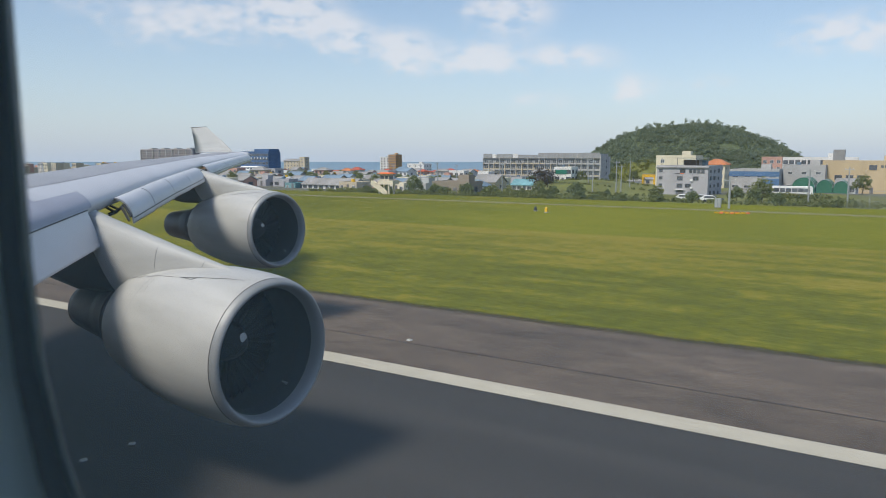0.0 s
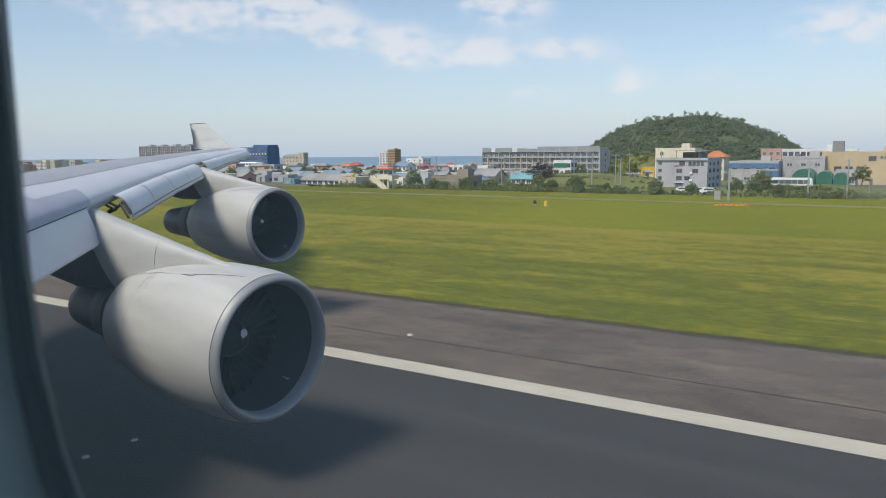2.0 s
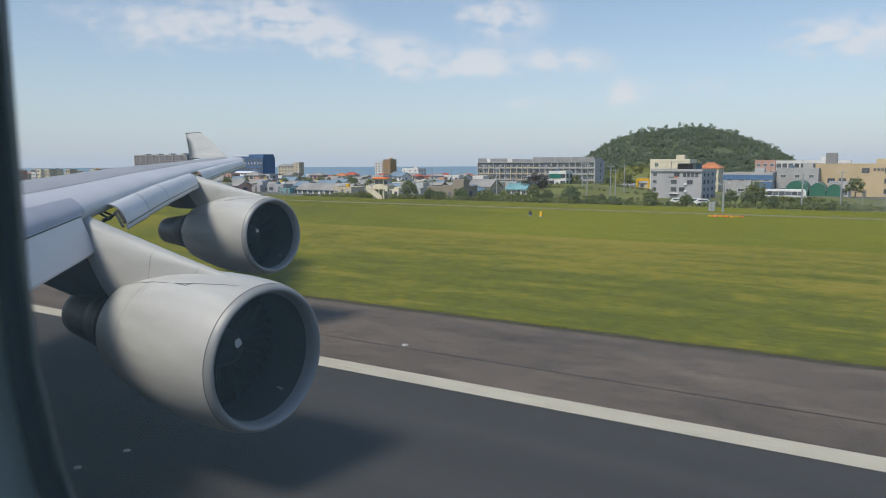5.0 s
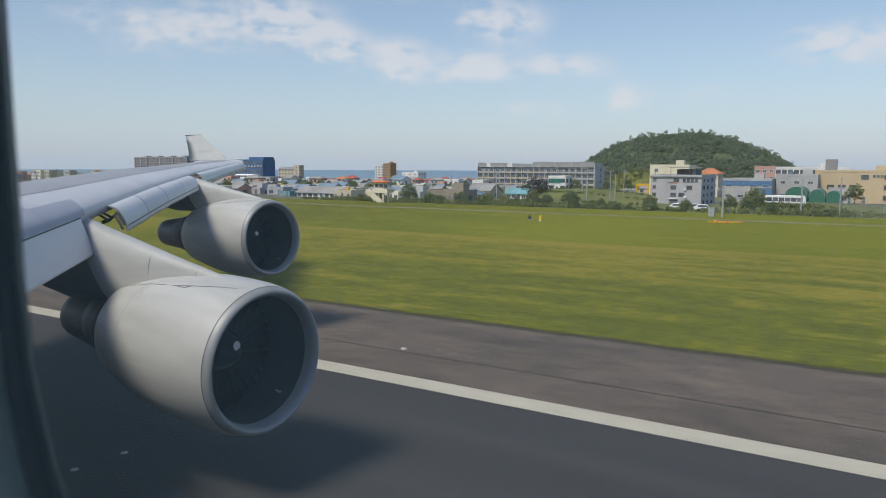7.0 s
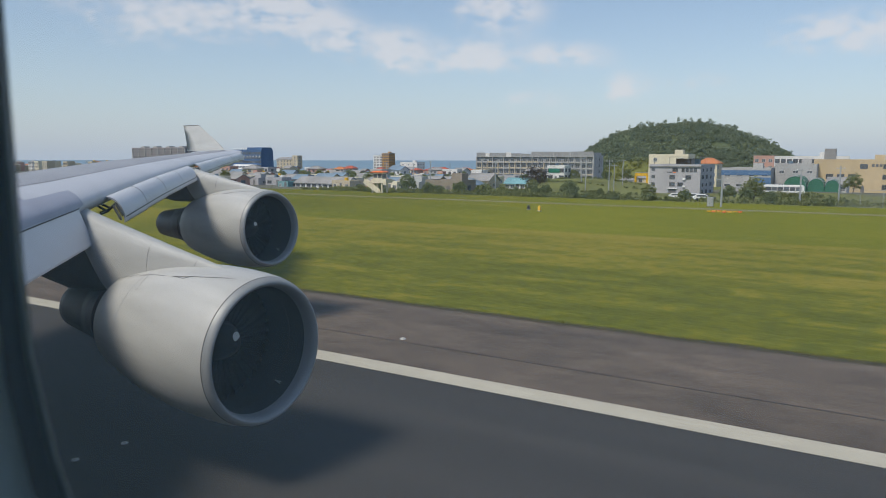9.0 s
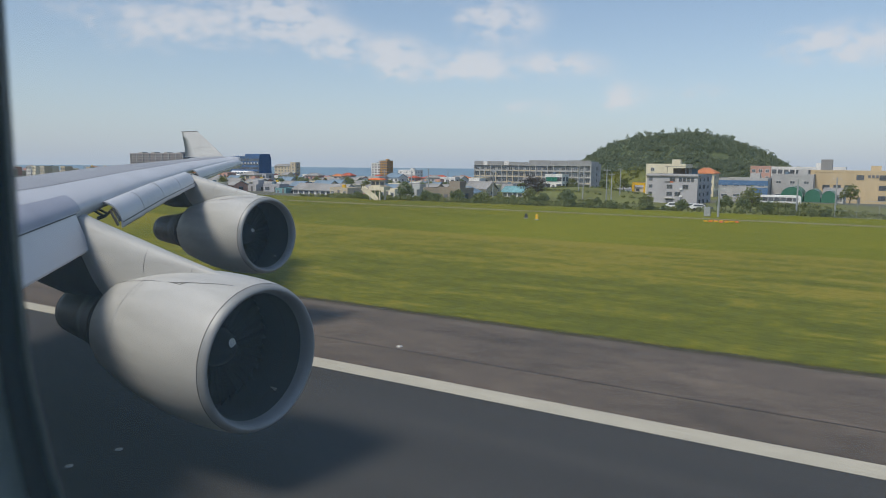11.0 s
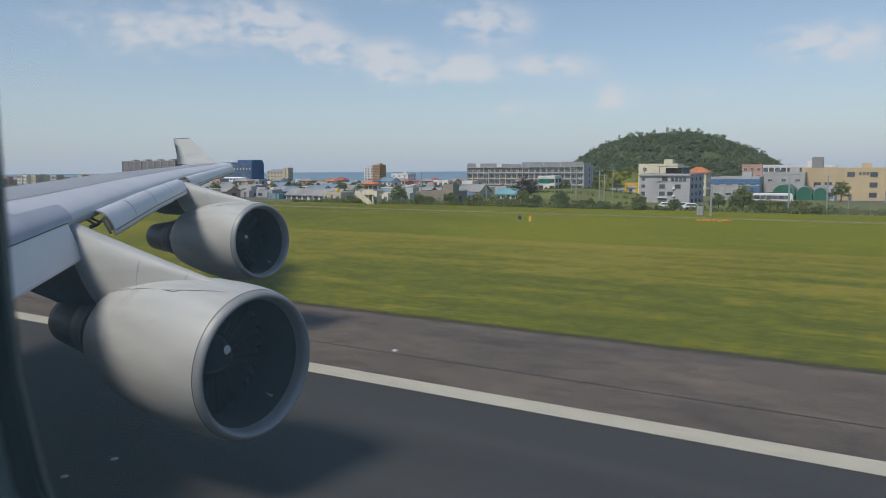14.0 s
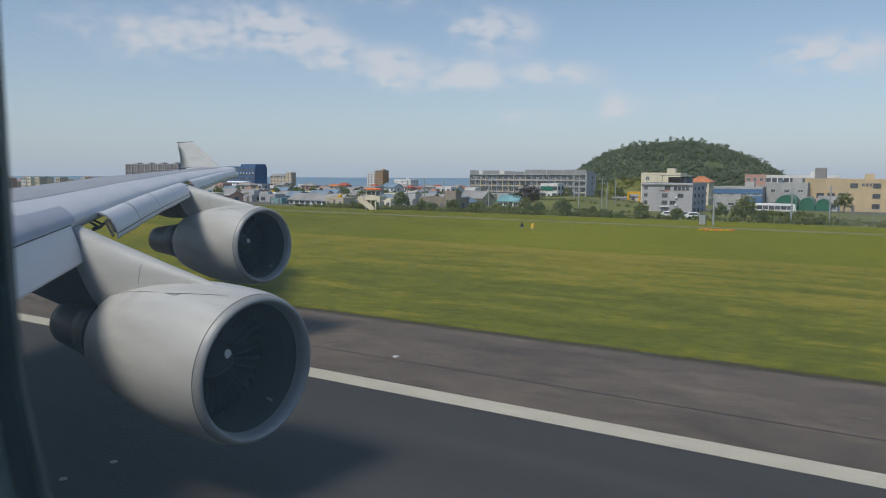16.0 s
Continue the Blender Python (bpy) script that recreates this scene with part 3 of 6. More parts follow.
def build_flaps():
    part("inner_krueger_flap", krueger(0.8, 8.35, 0.25, 0.72, False), M["krueger"], plane, "flat pale inboard leading edge flap", smooth=False)
    mids = (9.75, 11.4, 13.3, 15.3, 17.3)
    for a, b in zip(mids, mids[1:]):
        k = 1 - 0.02 * (a - 9.75)
        part("krueger_flap", krueger(a, b, 0.40 * k, 0.55 * k, True), M["krueger"], plane, "curved pale leading edge flap panel", smooth=True)
    outs = (18.45, 21.9, 25.4, 28.9)
    for a, b in zip(outs, outs[1:]):
        k = 0.8 - 0.014 * (a - 18.4)
        part("krueger_flap", krueger(a, b, 0.36 * k, 0.5 * k, True), M["krueger"], plane, "curved pale leading edge flap panel", smooth=True)
    # dark hinge gap along the nose, and the bulb gap near each flap's lower edge
    for y0, y1 in ((0.8, 8.35), (9.75, 17.3), (18.45, 28.9)):
        rings = []
        for i in range(13):
            y = y0 + (y1 - y0) * i / 12
            p = wing_point(y, 0.0, True)
            rings.append([p + Vector((0.045, 0, 0.012)), p + Vector((0.062, 0, -0.014)), p + Vector((0.03, 0, -0.02))])
        part("hinge_gap", loft(rings, cap=True), M["seam"], plane)
    for y0, y1, reach, drop in ((9.8, 17.2, 0.40, 0.55), (18.5, 28.8, 0.29, 0.40)):
        rings = []
        for i in range(9):
            y = y0 + (y1 - y0) * i / 8
            k = (1 - 0.02 * (y - 9.75)) if y < 18 else (1 - 0.0175 * (y - 18.4))
            p = wing_point(y, 0.0, True)
            a, b = [Vector((p.x + 0.045 + reach * k * math.sin(q * math.pi / 2) * 0.76, y + reach * k * math.sin(q * math.pi / 2) * 0.65, p.z + 0.03 - drop * k * (1 - math.cos(q * math.pi / 2)))) for q in (0.90, 0.93)]
            rings.append([a, b])
        part("bulb_gap", loft(rings, closed=False), M["seam"], plane)
    # joints between neighbouring flap panels
    for y, reach, drop in ([(v, 0.40 * (1 - 0.02 * (v - 9.75)), 0.55 * (1 - 0.02 * (v - 9.75))) for v in mids[1:-1]] + [(v, 0.36 * 0.75, 0.5 * 0.75) for v in outs[1:-1]]):
        p = wing_point(y, 0.0, True)
        rings = []
        for i in range(11):
            q = i / 10 * math.pi / 2
            f, d = reach * math.sin(q), -drop * (1 - math.cos(q))
            c = Vector((p.x + 0.036 + f * 0.76, y + f * 0.65, p.z + 0.028 + d))
            rings.append([c + Vector((0.010, -0.014, 0)), c + Vector((-0.010, 0.014, 0))])
        part("flap_joint", loft(rings, closed=False), M["seam"], plane)
    # hinge arms that show at the open flap ends
    for y, s in ((9.68, 1.0), (9.9, 0.9), (17.42, 0.8), (17.75, 0.7), (18.1, 0.7), (18.4, 0.8)):
        p = wing_point(y, 0.0, True)
        bm = bmesh.new()
        pts = [p + Vector((-0.25, 0, -0.18)), p + Vector((0.12 * s, 0, -0.30 * s)), p + Vector((0.34 * s, 0, -0.16 * s)), p + Vector((0.60 * s, 0, -0.46 * s))]
        for a, b in zip(pts, pts[1:]):
            tube(bm, a, b, 0.03, 8)
        tube(bm, pts[1], p + Vector((-0.3, 0, -0.42 * s)), 0.022, 8)
        part("flap_arm", bm, M["hot"], plane, "dark steel flap hinge arm")


def build_winglet():
    base_le, base_te = Vector((-32.1, 29.05, 6.27)), Vector((-35.6, 29.2, 6.22))
    top_le, top_te = Vector((-35.25, 29.75, 7.82)), Vector((-36.65, 29.75, 7.80))
    rings = []
    for k in (0.0, 0.08, 0.35, 0.7, 0.97, 1.0):
        le, te = base_le.lerp(top_le, k), base_te.lerp(top_te, k)
        le.y -= 0.12 * (1 - k) ** 4
        te.y -= 0.12 * (1 - k) ** 4
        th = 0.06 * (1 - 0.5 * k) * (0.4 if k == 1.0 else 1)
        ring = []
        for c in (0, 0.02, 0.08, 0.3, 0.7, 1.0):
            ring.append(le.lerp(te, c) + Vector((0, -th * foil(c), 0)))
        for c in (0.7, 0.3, 0.08, 0.02):
            ring.append(le.lerp(te, c) + Vector((0, th * foil(c), 0)))
        rings.append(ring)
    wl = part("winglet", loft(rings, cap=True), M["paint"], plane, "upswept off-white winglet with dark worn tip", smooth=True)
    rings = []
    for k in (0.985, 1.006):
        le, te = base_le.lerp(top_le, k), base_te.lerp(top_te, k)
        rings.append([le + Vector((0.02, -0.03, 0)), te + Vector((-0.02, -0.03, 0)), te + Vector((-0.02, 0.03, 0)), le + Vector((0.02, 0.03, 0))])
    part("tip_cap", loft(rings, cap=True), M["seam"], wl, "dark tip edge")
    for k in (0.25, 0.5, 0.75):
        te = base_te.lerp(top_te, k)
        bm = bmesh.new()
        tube(bm, te + Vector((0.02, 0, 0)), te + Vector((-0.14, 0, 0.02)), 0.008, 6)
        part("static_wick", bm, M["seam"], wl)
    # tip fairing between wing and winglet
    rings = []
    for c in (0.0, 0.06, 0.2, 0.45, 0.75, 1.0):
        a, b = wing_point(28.9, c, True, 0.01), wing_point(28.9, c, False, -0.01)
        o = base_le.lerp(base_te, max(0.0, c * 1.1 - 0.1))
        rings.append([a, Vector((a.x, 29.12, (a.z + o.z) / 2 + 0.02)), Vector((a.x, 29.2, (a.z + b.z) / 2)), b])
    part("tip_fairing", loft(rings, cap=True), M["wing_light"], plane, "pale wing tip fairing", smooth=True)


NACELLE = ((0.0, 1.235), (-0.02, 1.27), (-0.06, 1.298), (-0.13, 1.325), (-0.25, 1.352), (-0.5, 1.378), (-0.9, 1.396), (-1.4, 1.396), (-1.9, 1.368),
           (-2.45, 1.30), (-2.95, 1.205), (-3.4, 1.10), (-3.74, 1.02), (-3.75, 1.0), (-3.6, 0.99))


def build_engine(cx, cy, cz, tilt, toe):
    cowl = part("engine_nacelle", revolve([p for p in NACELLE if p[0] <= -0.13 + 1e-6], 96), M["paint"], plane, "off-white turbofan cowling with panel seams", smooth=True,
                at=Matrix.Translation((cx, cy, cz)) @ pose(0, 0, 0, 0, -tilt, toe))
    lip = [(-0.27, 1.145), (-0.16, 1.153), (-0.08, 1.169), (-0.03, 1.195), (-0.005, 1.218)] + [p for p in NACELLE if p[0] >= -0.135]
    part("inlet_lip", revolve(lip, 96), M["bare"], cowl, "dull bare aluminium intake lip", smooth=True)
    part("inlet_duct", revolve([(-0.27, 1.145), (-0.4, 1.143), (-0.7, 1.148), (-1.0, 1.158), (-1.3, 1.168), (-1.75, 1.168)], 72), M["duct"], cowl, "acoustic intake lining darkened for the shade inside", smooth=True)
    part("duct_joint", revolve([(-0.66, 1.1465), (-0.665, 1.142), (-0.685, 1.142), (-0.69, 1.147)], 72), M["seam"], cowl)
    part("lip_joint", revolve([(-0.128, 1.325), (-0.130, 1.3285), (-0.142, 1.3315), (-0.144, 1.329)], 96), M["seam"], cowl)
    # probe on the duct wall, latches behind the lip
    bm = bmesh.new()
    tube(bm, (-0.52, 0.745, -0.885), (-0.52, 0.66, -0.80), 0.016, 8)
    tube(bm, (-0.56, 0.66, -0.80), (-0.40, 0.66, -0.80), 0.012, 8)
    part("inlet_probe", bm, M["metal"], cowl, "small bare metal inlet probe")
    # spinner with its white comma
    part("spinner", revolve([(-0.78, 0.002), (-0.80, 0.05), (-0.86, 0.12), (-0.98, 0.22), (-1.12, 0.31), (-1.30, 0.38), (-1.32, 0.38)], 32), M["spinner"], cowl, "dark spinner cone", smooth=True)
    prof = ((-0.80, 0.05), (-0.86, 0.12), (-0.98, 0.22), (-1.12, 0.31), (-1.28, 0.373))
    rings = []
    for i in range(13):
        k = i / 12
        x, r = lerp([(j / 4, *p) for j, p in enumerate(prof)], 0.10 + k * 0.42)
        a = 1.9 - k * 1.1
        w = 1.15 * math.sin(math.pi * (0.18 + 0.76 * k))
        rings.append([(x + 0.008, (r + 0.006) * math.cos(a + d), (r + 0.006) * math.sin(a + d)) for d in (-w / 2, 0, w / 2)])
    part("spinner_mark", loft(rings, closed=False), M["mark"], cowl, "white comma painted on the spinner", smooth=True)
    # one twisted fan blade, shared by all
    bl = []
    for k in range(7):
        r = 0.36 + (1.15 - 0.36) * k / 6
        tw = radians(28 + 34 * k / 6)
        c = 0.135 + 0.055 * k / 6
        bow = 0.02
        ring = []
        for u, h in ((-1, 0), (-0.4, 0.5), (0.4, 0.5), (1, 0), (0.4, -0.25), (-0.4, -0.25)):
            t = h * 0.016 + bow * (1 - u * u)
            ring.append((-1.32 + c * u * math.cos(tw) - t * math.sin(tw), c * u * math.sin(tw) + t * math.cos(tw), r))
        bl.append(ring)
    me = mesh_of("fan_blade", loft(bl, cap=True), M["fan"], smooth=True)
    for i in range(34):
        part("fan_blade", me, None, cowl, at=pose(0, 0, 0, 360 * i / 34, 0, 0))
    # plain disc added to fill the dark gaps between blades
    part("fan_disc", revolve([(-1.40, 0.02), (-1.41, 0.6), (-1.42, 1.16)], 48), M["spinner"], cowl, "plain dark disc filling the gaps behind the fan")
    # hot section behind the cowling
    part("core_cowl", revolve([(-3.3, 0.80), (-3.75, 0.79), (-4.2, 0.74), (-4.6, 0.675), (-4.9, 0.62), (-4.93, 0.58)], 48), M["hot"], cowl, "sooty dark core cowling", smooth=True)
    part("exhaust_nozzle", revolve([(-4.88, 0.605), (-5.2, 0.59), (-5.75, 0.525), (-5.94, 0.50), (-5.95, 0.475), (-5.0, 0.50)], 48), M["nozzle"], cowl, "heat-stained exhaust nozzle", smooth=True)
    part("exhaust_cone", revolve([(-4.9, 0.34), (-5.7, 0.30), (-6.1, 0.16), (-6.3, 0.02)], 32), M["hot"], cowl, "dark exhaust plug", smooth=True)
    part("core_band", revolve([(-4.28, 0.735), (-4.285, 0.748), (-4.34, 0.742), (-4.345, 0.728)], 48), M["nozzle"], cowl, "dull metal clamp band", smooth=True)
    for a in (-1.9, -1.45, -1.0):
        bm = boxes((-0.16, 0.16, -0.07, 0.07, 0.0, 0.035), bevel=0.02)
        part("bleed_vent", bm, M["metal"], cowl, "small bare metal vent box", at=Matrix.Rotation(-a, 4, "X") @ pose(-3.98, 0, 0.755, 0, -6, 0))
    part("fan_duct_wall", revolve([(-3.3, 1.04), (-3.32, 0.76)], 48), M["seam"], cowl)
    # panel joints: one ring and two slanting lines by the crown

    def seam(points, w=0.014):
        rings = []
        for x, a in points:
            r = lerp([(-p[0], p[1]) for p in NACELLE if p[0] <= -0.25][:11], -x)[0] + 0.004
            rings.append([(x, r * math.sin(a - w / 2), r * math.cos(a - w / 2)), (x - w, r * math.sin(a + w / 2), r * math.cos(a + w / 2))])
        part("panel_seam", loft(rings, closed=False), M["seam"], cowl)
    seam([(-3.6, -0.42), (-3.45, -0.38), (-3.3, -0.43), (-3.1, -0.39), (-2.9, -0.44), (-2.57, -0.434), (-2.27, -0.449), (-1.73, -0.455), (-1.45, -0.475)], 0.010)
    seam([(-1.45, -0.475), (-1.34, -0.416)], 0.016)
    seam([(-1.73, -0.455), (-1.36, -0.42), (-0.99, -0.374), (-0.68, -0.32), (-0.38, -0.268)], 0.010)
    seam([(-2.58 + 0.016 * i, -0.434 - 0.042 * i) for i in range(9)], 0.010)
    part("band_joint", revolve([(-2.70, 1.2565), (-2.702, 1.2575), (-2.712, 1.2560), (-2.714, 1.2545)], 96), M["wing_grey"], cowl)
    return cowl


def build_pylon(cy, tip, k, z_tip, kz):
    """Strut from the cowling crown up to and under the wing."""
    rows = ((-9.42, 3.83, 3.72, 0.02), (-9.8, 3.90, 3.62, 0.07), (-10.4, 4.02, 3.55, 0.13), (-11.2, 4.18, 3.40, 0.19), (-12.2, 4.40, 3.15, 0.25), (-13.2, 4.64, 3.05, 0.29),
            (-13.95, 4.84, 3.10, 0.30), (-14.5, 4.80, 3.08, 0.30), (-16.0, 4.72, 3.30, 0.27), (-17.6, 4.6, 3.85, 0.18), (-18.6, 4.55, 4.4, 0.06))
    rows = [(tip + (x + 9.42) * k, z_tip + (zt - 3.83) * kz, z_tip + (zb - 3.83) * kz, w) for x, zt, zb, w in rows]
    rings = []
    for x, zt, zb, w in rows:
        ring = []
        for i in range(20):
            a = 2 * math.pi * i / 20
            c, s = math.cos(a), math.sin(a)
            ring.append((x, cy + w * math.copysign(abs(c) ** 0.6, c), (zt + zb) / 2 + (zt - zb) / 2 * math.copysign(abs(s) ** 0.75, s)))
        rings.append(ring)
    # the pale fairing ends on a raked edge where the under-wing shade is painted
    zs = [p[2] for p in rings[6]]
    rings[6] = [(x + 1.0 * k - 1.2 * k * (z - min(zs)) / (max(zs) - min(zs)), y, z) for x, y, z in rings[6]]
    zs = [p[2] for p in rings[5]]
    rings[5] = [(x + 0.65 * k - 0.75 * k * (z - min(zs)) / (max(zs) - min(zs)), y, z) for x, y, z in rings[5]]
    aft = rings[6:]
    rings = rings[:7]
    # aft strut takes the dark metal to paint the shade under the wing
    part("strut_fairing", loft([[(x, cy + (y - cy) * 0.94, z) for x, y, z in r] for r in aft], cap=True), M["hot"], plane, "aft strut fairing, dark with the under-wing shade painted in", smooth=True)
    py = part("pylon", loft(rings, cap=True), M["paint"], plane, "off-white engine pylon fairing", smooth=True)
    # panel joints down the side of the strut
    for x in (tip - 2.24 * k, tip - 1.02 * k):
        rings = []
        zt, zb, w = lerp([(-r[0], *r[1:]) for r in rows], -x)
        for i in range(7):
            u = i / 6
            s = 0.9 - 1.3 * u
            c = max(0.0, 1 - abs(s) ** (2 / 0.75)) ** 0.3
            for_x = x - 0.10 * u
            rings.append([(for_x, cy - (w * c + 0.004), (zt + zb) / 2 + (zt - zb) / 2 * s), (for_x - 0.012, cy - (w * c + 0.004), (zt + zb) / 2 + (zt - zb) / 2 * s)])
        part("strut_seam", loft(rings, closed=False), M["seam"], py)
    return py


def build_fuselage():
    cy, cz, R = -3.05, 5.35, 3.25

    def radius(a, x, r0):
        """Two-lobe section: the upper deck joins the main tube ahead of the wing."""
        k = smoothstep(-9, -3, x)
        b = 2.0 * math.sin(a)
        disc = b * b - (4.0 - (r0 - 0.9) ** 2)
        lobe = b + math.sqrt(disc) if disc > 0 and math.sin(a) > 0 else 0
        return r0 + max(0.0, lobe - r0) * k

    angles = [radians(a) for a in (-90, -70, -50, -30, -15, -5, 2.6, 4.6)] + [radians(a) for a in (15.1, 17.5, 25, 35, 45, 55, 65, 75, 85, 90, 95, 105, 115, 125, 135, 145, 160, 175, 190, 210, 230, 250)]
    xs = [-45, -38, -30, -22, -15, -11, -9, -7, -5, -3, -1.5, -0.34, 0.24, 1.5, 5, 10, 16, 22]

    def shell(r0, hole):
        bm = bmesh.new()
        vs = []
        for x in xs:
            taper = 1 - 0.75 * smoothstep(-28, -46, x) if x < -28 else 1 - 0.35 * smoothstep(14, 24, x)
            vs.append([bm.verts.new((x, cy + taper * radius(a, x, r0) * math.cos(a), cz + taper * radius(a, x, r0) * math.sin(a))) for a in angles])
        n = len(angles)
        for i in range(len(xs) - 1):
            for j in range(n):
                if xs[i] == -0.34 and j == hole:
                    continue
                bm.faces.new((vs[i][j], vs[i + 1][j], vs[i + 1][(j + 1) % n], vs[i][(j + 1) % n]))
        bm.faces.new(vs[0])
        bm.faces.new(list(reversed(vs[-1])))
        bmesh.ops.recalc_face_normals(bm, faces=bm.faces)
        return bm
    part("fuselage", shell(R, 7), M["skin"], plane, "white double-deck fuselage", smooth=True)
    part("cabin_lining", shell(R - 0.24, 7), M["lining"], plane, "grey-green cabin wall lining", smooth=True)

    def loop(x0, x1, z0, z1, r, y, n=8):
        out = []
        for qx, qz, a0 in ((x1 - r, z1 - r, 0), (x0 + r, z1 - r, 90), (x0 + r, z0 + r, 180), (x1 - r, z0 + r, 270)):
            for i in range(n + 1):
                a = radians(a0 + 90 * i / n)
                out.append((qx + r * math.cos(a), y, qz + r * math.sin(a)))
        return out
    W0 = (-0.191, 0.100, 5.735, 6.150)
    grow = lambda d: (W0[0] - d, W0[1] + d, W0[2] - d, W0[3] + d)
    part("window_surround", loft([loop(*grow(0.040), 0.10, 0.110), loop(*grow(0.095), 0.10, 0.135), loop(-0.36, 0.26, 5.45, 6.36, 0.01, 0.128), loop(-0.36, 0.26, 5.45, 6.36, 0.01, -0.02)], cap=False), M["skin"], plane, "white outer window surround", smooth=False)
    seal = part("window_seal", loft([loop(*grow(0.004), 0.140, 0.1035), loop(*W0, 0.140, 0.100), loop(*grow(0.001), 0.140, 0.0985), loop(*grow(0.008), 0.140, 0.097), loop(*grow(0.0115), 0.140, 0.101), loop(*grow(0.0115), 0.140, 0.104)]), M["seal"], plane, "black rubber window seal", smooth=True)
    # pale rim added as a painted glint on the seal's inner edge
    part("seal_bead", loft([loop(*grow(-0.0009), 0.140, 0.0995), loop(*grow(0.0002), 0.140, 0.1006), loop(*grow(0.0004), 0.140, 0.0986)] + [loop(*grow(-0.0009), 0.140, 0.0995)]), M["glint"], seal, "thin pale rim painting the glint along the seal", smooth=True)
    part("window_reveal", loft([loop(*grow(0.0115), 0.140, 0.104), loop(*grow(0.013), 0.140, 0.097), loop(*grow(0.018), 0.140, 0.086), loop(*grow(0.040), 0.145, 0.06), loop(*grow(0.075), 0.15, -0.04), loop(*grow(0.16), 0.12, -0.085), loop(-0.40, 0.32, 5.42, 6.40, 0.02, -0.10)]), M["lining"], plane, "grey-green plastic window reveal", smooth=True)
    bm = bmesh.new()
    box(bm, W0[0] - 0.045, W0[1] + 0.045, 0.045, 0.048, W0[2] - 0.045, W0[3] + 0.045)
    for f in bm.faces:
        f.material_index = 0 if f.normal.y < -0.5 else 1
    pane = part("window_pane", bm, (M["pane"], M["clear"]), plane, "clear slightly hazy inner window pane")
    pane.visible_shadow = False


build_wing()
build_flaps()
build_winglet()
build_engine(-8.76, 8.7, 2.48, -1.5, -2.6)
build_engine(-17.55, 17.8, 3.40, 1.0, -2.6)
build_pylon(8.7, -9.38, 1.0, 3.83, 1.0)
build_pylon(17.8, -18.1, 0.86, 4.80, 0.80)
build_fuselage()


# ---- things by the runway ----
def put(make, spots, **kw):
    """One thing built once, then copied to every spot (x, y, z, turn)."""
    first = make(spots[0][:3], spots[0][3], **kw)
    for x, y, z, rz in spots[1:]:
        copy_thing(first, pose(x, y, z, 0, 0, rz))
    return first


def edge_light(at, rz):
    t = thing("runway_light", "small pale inset runway edge light", "runway light", at, rz, "runway edge lights")
    bm = bmesh.new()
    bmesh.ops.create_cone(bm, cap_ends=True, segments=20, radius1=0.17, radius2=0.14, depth=0.04, matrix=Matrix.Translation((0, 0, 0.02)))
    part("housing", bm, M["metal"], t)
    bm = bmesh.new()
    bmesh.ops.create_uvsphere(bm, u_segments=12, v_segments=6, radius=0.07, matrix=Matrix.Translation((0, 0, 0.04)) @ Matrix.Diagonal((1, 1, 0.6, 1)))
    part("lens", bm, M["line"], t, "pale glass lens", smooth=True)
    return t


first_light = edge_light((-12.5, 18.4, 0.012), 0)
first_light.scale = (0.65, 0.65, 0.65)
for i in (-5, -4, -3, -2, -1, 1, 2, 3, 4, 5, 6):
    copy_thing(first_light, pose(-12.5 + 60 * i, 18.4, 0.012))
inset = edge_light((-12.85, 7.5, 0.010), 0)
inset.scale = (0.45, 0.45, 0.45)
copy_thing(inset, pose(-12.75, 8.5, 0.010))


